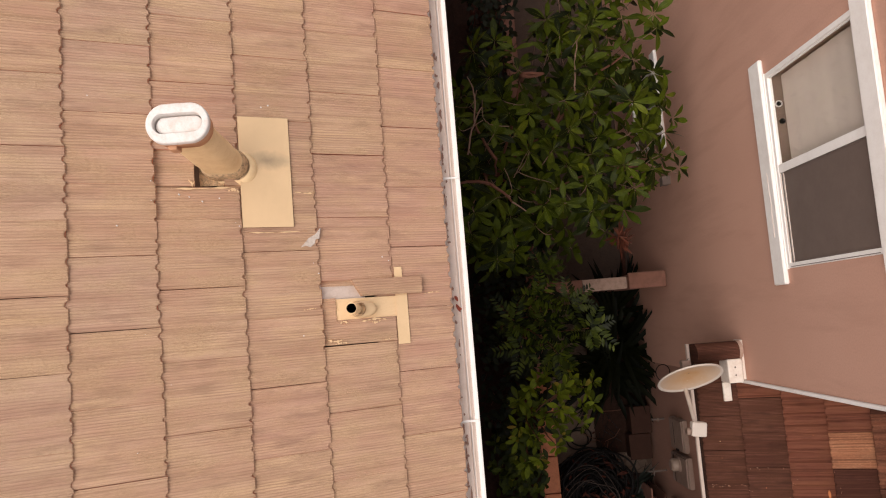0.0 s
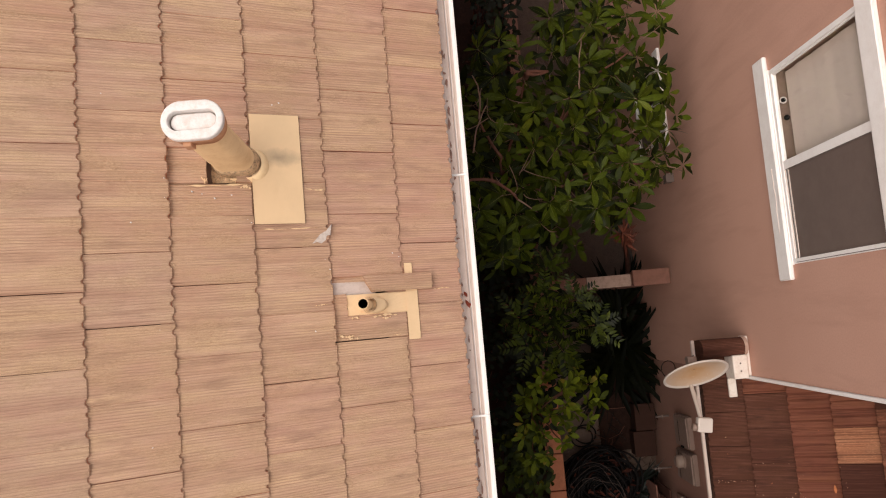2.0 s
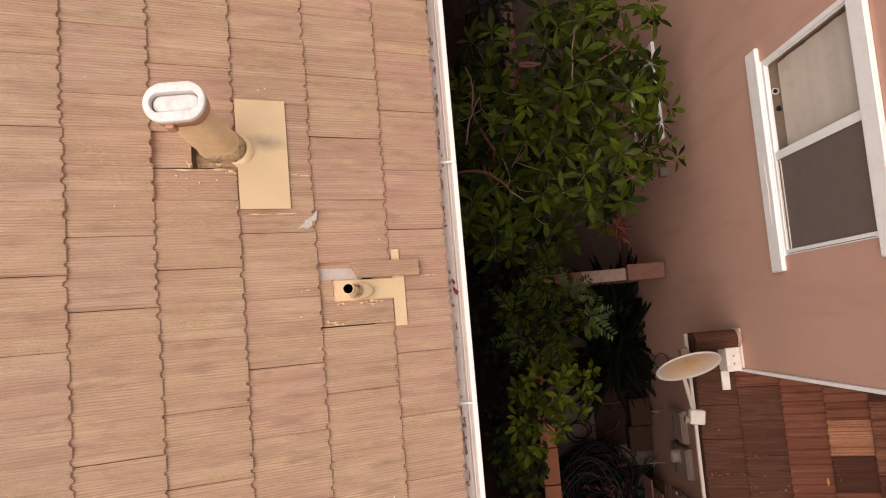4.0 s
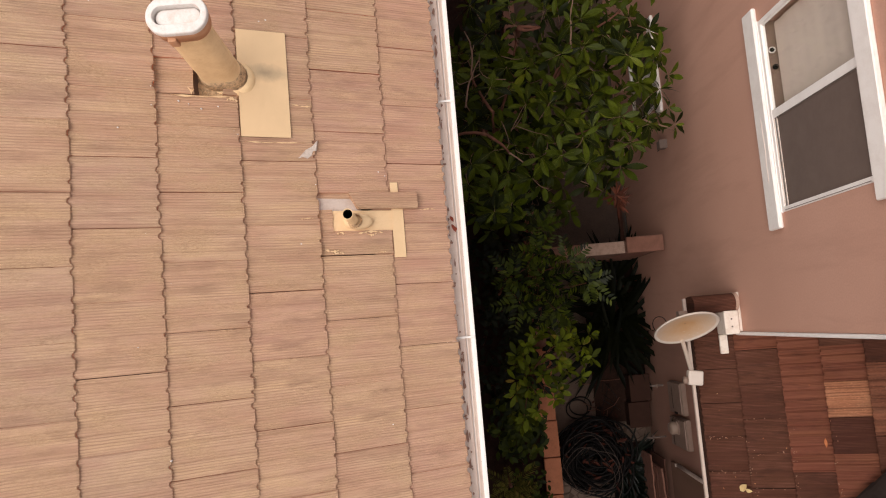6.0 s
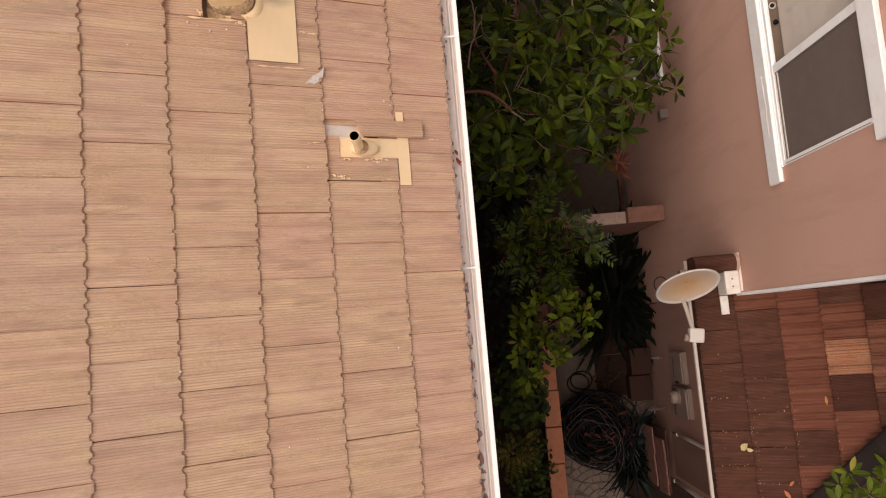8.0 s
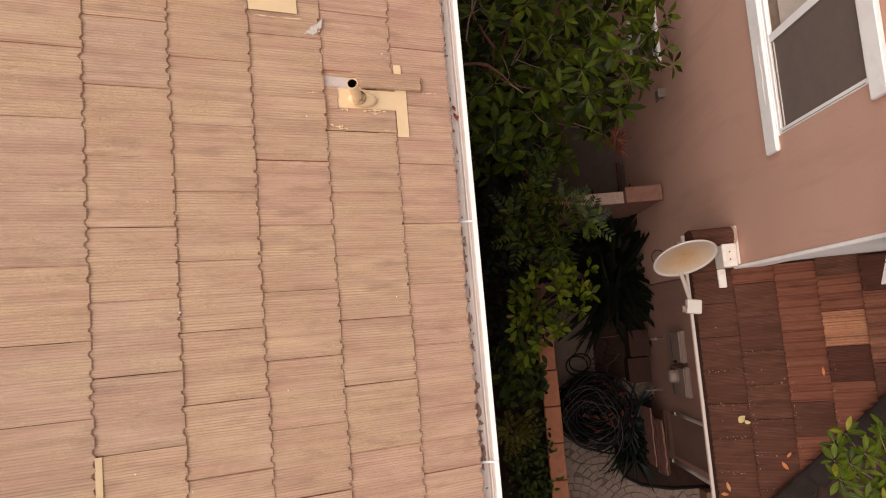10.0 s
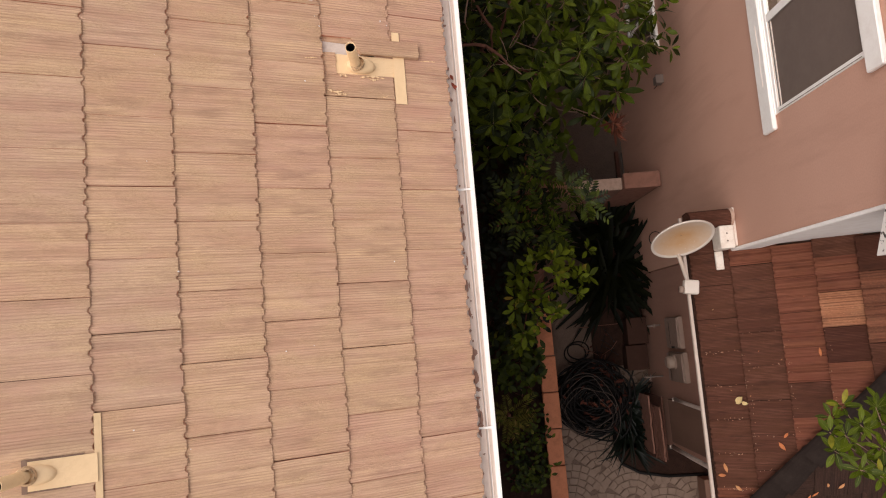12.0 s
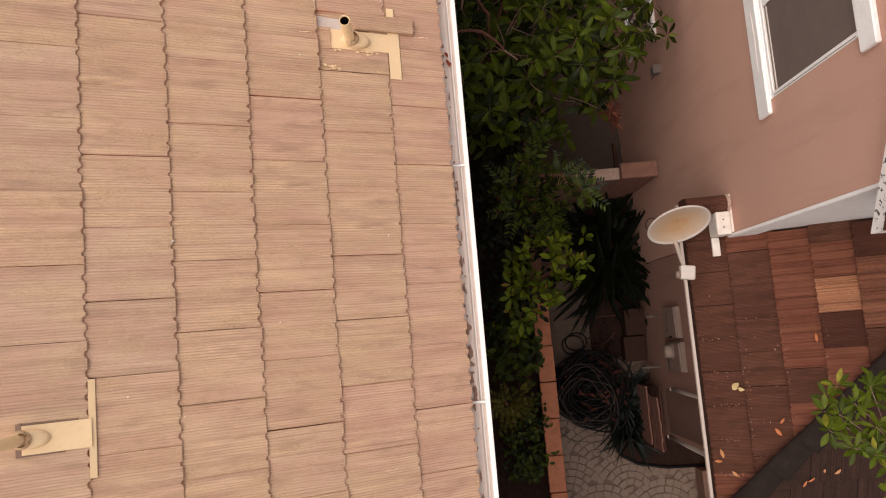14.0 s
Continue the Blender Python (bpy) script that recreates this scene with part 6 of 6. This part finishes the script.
bright = plant("yellow_green_shrub", "yellow-green garden shrub with small oval leaves", "shrub", (0.85, -0.95, 1.14))
wood, crown = Mesh(), Mesh()
C_POLY = [(0.66, -0.72), (0.92, -0.52), (1.25, -0.42), (1.46, -0.72), (1.2, -1.05), (0.92, -1.3), (0.7, -1.45), (0.62, -1.2)]
for x, y in spaced(rng, C_POLY, 0.095):
    z = rng.uniform(2.5, 3.7) - 0.5 * max(0.0, -0.9 - y)
    way = Vector((0.7 * (x - 0.85) + rng.uniform(-0.25, 0.25), 0.7 * (y + 0.95) + rng.uniform(-0.25, 0.25), 0.6))
    rosette(crown, rng, (x, y, z), way, rng.randint(8, 10), rng.uniform(0.095, 0.125), 0.046, None, 0.15, (0, 50), 0.55)
    if rng.random() < 0.4:
        limb(wood, rng, (0.85, -0.95, 2.3), (x, y, z), 0.01, 0.004, 0.06, 5, 5)
limb(wood, rng, (0.85, -0.95, 1.1), (0.85, -0.95, 2.35), 0.04, 0.02, 0.05)
tagged(part("stem", local(wood, bright), BARK, bright, "", True), kind="stuff")
part("crown", local(crown, bright), LEAF_YELLOW, bright, "yellow-green leaves with a few orange ones", True)


def creeper(name, label, poly, zlo, zhi, count, size, mat, at, seed, base_z=1.14):
    rg = random.Random(seed)
    ob = plant(name, label, "creeper", at)
    st, lf = Mesh(), Mesh()
    pts = scatter(rg, poly, count // 5)
    for x, y in pts:
        z = rg.uniform(zlo, zhi)
        if rg.random() < 0.4:
            limb(st, rg, (x + rg.uniform(-0.1, 0.1), y + rg.uniform(-0.1, 0.1), base_z), (x, y, z), 0.006, 0.003, 0.12, 5, 5)
        for _ in range(5):
            d = Vector((rg.uniform(-1, 1), rg.uniform(-1, 1), rg.uniform(-0.1, 0.7)))
            p = (x + rg.uniform(-0.09, 0.09), y + rg.uniform(-0.09, 0.09), z + rg.uniform(-0.08, 0.08))
            leaf(lf, p, d, (0, 0, 1), size * rg.uniform(0.7, 1.3), size * 0.52, 0.2, 0.52, 0.2)
    tagged(part("stem", local(st, ob), BARK, ob, "", True), kind="stuff")
    part("foliage", local(lf, ob), mat, ob, "", True)
    return ob


creeper("garden_creeper", "dark green creeper spilling over the terracotta wall caps", [(0.6, -1.2), (0.98, -1.2), (1.04, -1.5), (0.96, -1.95), (0.8, -2.05), (0.6, -1.95), (0.5, -1.5)], 1.3, 2.1, 330, 0.1, LEAF_CREEPER, (0.85, -1.6, 1.14), 31)
creeper("low_creeper", "low dark ground cover in the raised soil", [(0.6, -2.3), (1.02, -2.15), (1.05, -2.6), (1.03, -3.1), (0.65, -3.1), (0.62, -2.6)], 1.2, 1.6, 360, 0.07, LEAF_CREEPER, (0.8, -2.6, 1.14), 32)
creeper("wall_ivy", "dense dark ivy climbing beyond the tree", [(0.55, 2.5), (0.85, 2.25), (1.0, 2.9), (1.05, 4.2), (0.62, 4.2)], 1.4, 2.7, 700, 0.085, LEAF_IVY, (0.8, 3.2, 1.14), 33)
creeper("shade_creeper", "leafy undergrowth below the shrubs, coloured near-black for the shade", [(0.45, -1.3), (1.3, -1.2), (1.35, 2.4), (0.45, 2.4)], 1.3, 2.1, 1500, 0.1, LEAF_IVY, (0.7, 0.6, 1.14), 34)
fern = plant("fern", "yellowing fern with arching fronds beside the creeper", "fern", (0.60, -2.22, 1.14))
fl = Mesh()
for i in range(10):
    a = i * 2.4
    frond(fl, rng, (0.60 + 0.03 * math.cos(a), -2.22 + 0.03 * math.sin(a), 1.9 + 0.012 * i), (math.cos(a) + 0.15, math.sin(a) - 0.25, rng.uniform(0.35, 1.5)), rng.uniform(0.24, 0.4), 14, 0.07, 0.015)
st = Mesh().tube(rel(fern, (0.60, -2.22, 1.1), (0.60, -2.22, 1.95)), [0.03, 0.02], 8)
part("stem", st, BARK, fern, "", True)
part("fronds", local(fl, fern), LEAF_FERN, fern, "yellow-green feathery fronds", True)
fern2 = plant("fern", "small dark fern at the foot of the raised bed", "fern", (0.85, -2.95, 1.14))
fl = Mesh()
for i in range(10):
    a = i * 2.4
    frond(fl, rng, (0.85, -2.95, 1.2 + 0.01 * i), (math.cos(a), math.sin(a), rng.uniform(0.3, 0.9)), rng.uniform(0.2, 0.3), 11, 0.05, 0.013)
part("stem", Mesh().tube([(0, 0, -0.04), (0, 0, 0.1)], [0.02, 0.014], 8), BARK, fern2, "", True)
part("fronds", local(fl, fern2), LEAF_IVY, fern2, "", True)


def strap_plant(x, y, blades, length, seed, z0=0.0, mat=None, wide=0.045):
    rg = random.Random(seed)
    ob = thing("strap_leaf_plant", "clump of dark arching strap leaves by the wall", "plant", (x, y, z0), group="strap-leaved clumps along the wall")
    for i in range(blades):
        a, e, L = rg.uniform(0, 6.28), rg.uniform(0.5, 1.25), length * rg.uniform(0.7, 1.15)
        # blades next to the wall bend away from it
        dx = min(math.cos(a) * math.cos(e), (2.6 - x) / L)
        d = Vector((dx, math.sin(a) * math.cos(e), math.sin(e)))
        m = Mesh()
        leaf(m, (0.05 * math.cos(a), 0.05 * math.sin(a), 0.0), d, (0, 0, 1), L, wide, rg.uniform(0.35, 0.75), 0.4, 0.3, 7)
        part("blade", m, mat or LEAF_STRAP, ob, "", True)
    return ob


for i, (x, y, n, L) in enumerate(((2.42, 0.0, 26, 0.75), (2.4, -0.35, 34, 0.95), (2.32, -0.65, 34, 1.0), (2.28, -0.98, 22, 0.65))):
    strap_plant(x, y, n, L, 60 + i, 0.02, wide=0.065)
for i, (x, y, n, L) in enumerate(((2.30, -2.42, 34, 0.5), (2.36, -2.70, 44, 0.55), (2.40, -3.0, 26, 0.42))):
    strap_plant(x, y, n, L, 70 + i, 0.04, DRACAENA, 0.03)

# tree whose top reaches over the lower roof
over = plant("overhanging_tree", "bright green whorled-leaf branch reaching over the brown roof", "tree", (3.3, -4.1, -0.05))
wood, crown, ribs = Mesh(), Mesh(), Mesh()
limb(wood, rng, (3.3, -4.1, -0.1), (3.1, -3.9, 4.6), 0.09, 0.05, 0.03)
limb(wood, rng, (3.1, -3.9, 4.6), (3.4, -2.75, 5.05), 0.05, 0.02, 0.05)
R_POLY = [(2.31, -2.08), (2.41, -1.93), (2.53, -1.87), (2.72, -1.91), (2.85, -2.0), (2.85, -2.75), (2.66, -2.7), (2.6, -2.42), (2.48, -2.33), (2.34, -2.25)]
for x, y in spaced(rng, R_POLY, 0.085):
    z = rng.uniform(5.45, 5.72)
    way = Vector((x - 2.7, y + 2.5, 0.75))
    rosette(crown, rng, (x, y, z), way, rng.randint(9, 12), rng.uniform(0.09, 0.112), 0.034, ribs, 0.15, (-10, 45), 0.52)
    limb(wood, rng, (3.35 + rng.uniform(-0.08, 0.05), -2.75 + rng.uniform(-0.05, 0.1), 5.05), (x, y, z - 0.01), 0.007, 0.003, 0.06, 4, 5)
part("trunk", local(wood, over), BARK_PALE, over, "", True)
crown_part = part("crown", local(crown, over), LEAF_BRIGHT, over, "bright green pointed leaf whorls", True)
tagged(part("midrib", local(ribs, over), LEAF_RIB, crown_part, "pale leaf midribs", True), kind="stuff")

# ---- fallen leaves ----
def fallen(x, y, z, tilt, size, a, seed, pale=False):
    ob = thing("fallen_leaf", "broad pale yellow folded leaf on the brown roof tiles" if pale else "dry tan leaf lying on the brown roof tiles", "leaf", (x, y, z), group="fallen leaves on the lower roof")
    m = Mesh()
    leaf(m, (-size / 2, 0, 0.002), (1, 0, 0.05), (0, 0, 1), size * 0.85, size * (0.24 + 0.05 * (seed % 4)), -0.15 - 0.1 * (seed % 3), 0.5, 0.6)
    if pale:
        m = Mesh()
        leaf(m, (-size / 2, 0.01, 0.004), (1, 0.1, 0.12), (0.3, 0.3, 1), size, size * 0.62, -0.3, 0.45, 0.7)
        leaf(m, (0.0, -0.005, 0.004), (0.5, -0.8, 0.2), (-0.4, 0, 1), size * 0.6, size * 0.4, 0.3, 0.5, 0.5)
    part("blade", m, LEAF_PALE if pale else LEAF_DRY, ob, "", True)
    ob.matrix_basis = Matrix.Translation((x, y, z)) @ tilt @ Matrix.Rotation(a, 4, "Z")


r = random.Random(12)
far_tilt = Matrix.Rotation(-FAR_SLOPE, 4, "Y")
spots = [(2.623, -2.1, 0.095, 0.6), (2.44, -2.687, 0.11, 1.75), (2.413, -2.763, 0.09, 0.1), (2.527, -2.884, 0.08, -0.7), (3.254, -1.681, 0.1, 1.6), (2.932, -2.405, 0.08, 0.9), (2.893, -2.513, 0.1, -0.95), (2.66, -2.93, 0.06, 0.2)] + [(r.uniform(2.45, 3.2), r.uniform(-2.7, -1.1), r.uniform(0.012, 0.022), r.uniform(0, 6.28)) for _ in range(8)]
for i, (x, y, s, a) in enumerate(spots):
    fallen(x, y, far_z(x) + 0.006, far_tilt, s, a, i, i == 0)
side_tilt = Matrix.Rotation(FAR_SLOPE, 4, "X")
for i, (x, y, s) in enumerate(((3.17, -2.96, 0.09), (3.27, -2.88, 0.08), (3.10, -3.0, 0.08), (3.4, -2.9, 0.09))):
    fallen(x, y, FAR_EAVE_Z + 0.51 * (y - FAR_Y) + 0.006, side_tilt, s, r.uniform(0, 6.28), i)
debris, r = Mesh(), random.Random(71)
for k in range(150):
    if k % 5 < 2:
        cx = r.choice((2.672, 2.672, 2.997, 2.997, 3.30)) + r.uniform(0.005, 0.05)
        x, y = cx, r.uniform(-2.8, -1.5)
    else:
        low = r.choice((0.0, 0.0, 0.163))
        x, y = (r.uniform(2.7, 2.98) if low else r.uniform(2.38, 2.66)), -1.014 + low - 0.3125 * r.randint(2, 6) + r.uniform(-0.012, 0.012)
    if y < FAR_Y + (x - FAR_X) + 0.15:
        continue
    leaf(debris, (x, y, far_z(x) + 0.004), (r.uniform(-1, 1), r.uniform(-1, 1), 0.45 * r.uniform(-0.2, 0.6)), (0, 0, 1), r.uniform(0.006, 0.02), r.uniform(0.003, 0.006), 0.1, 0.5, 0.2, 2)
solid("roof_debris", debris, LEAF_CRUMB, "pale dry leaf crumbs caught on the brown tiles", "debris", "stuff")
lf = thing("gutter_leaf", "curled red-brown leaf caught in the white gutter", "leaf", (0.088, 0.135, 6.318))
m = Mesh()
leaf(m, (-0.012, 0.07, 0.004), (0.4, -0.8, 0.2), (0, 0, 1), 0.035, 0.016, 0.3, 0.5, 0.5)
leaf(m, (-0.008, 0.025, 0.006), (0.4, -0.9, 0.25), (0, 0, 1), 0.05, 0.017, 0.3, 0.5, 0.6)
leaf(m, (0.024, -0.01, 0.006), (-0.7, 0.5, 0.3), (0, 0, 1), 0.035, 0.013, 0.4, 0.5, 0.5)
part("blade", m, LEAF_CURL, lf, "", True)
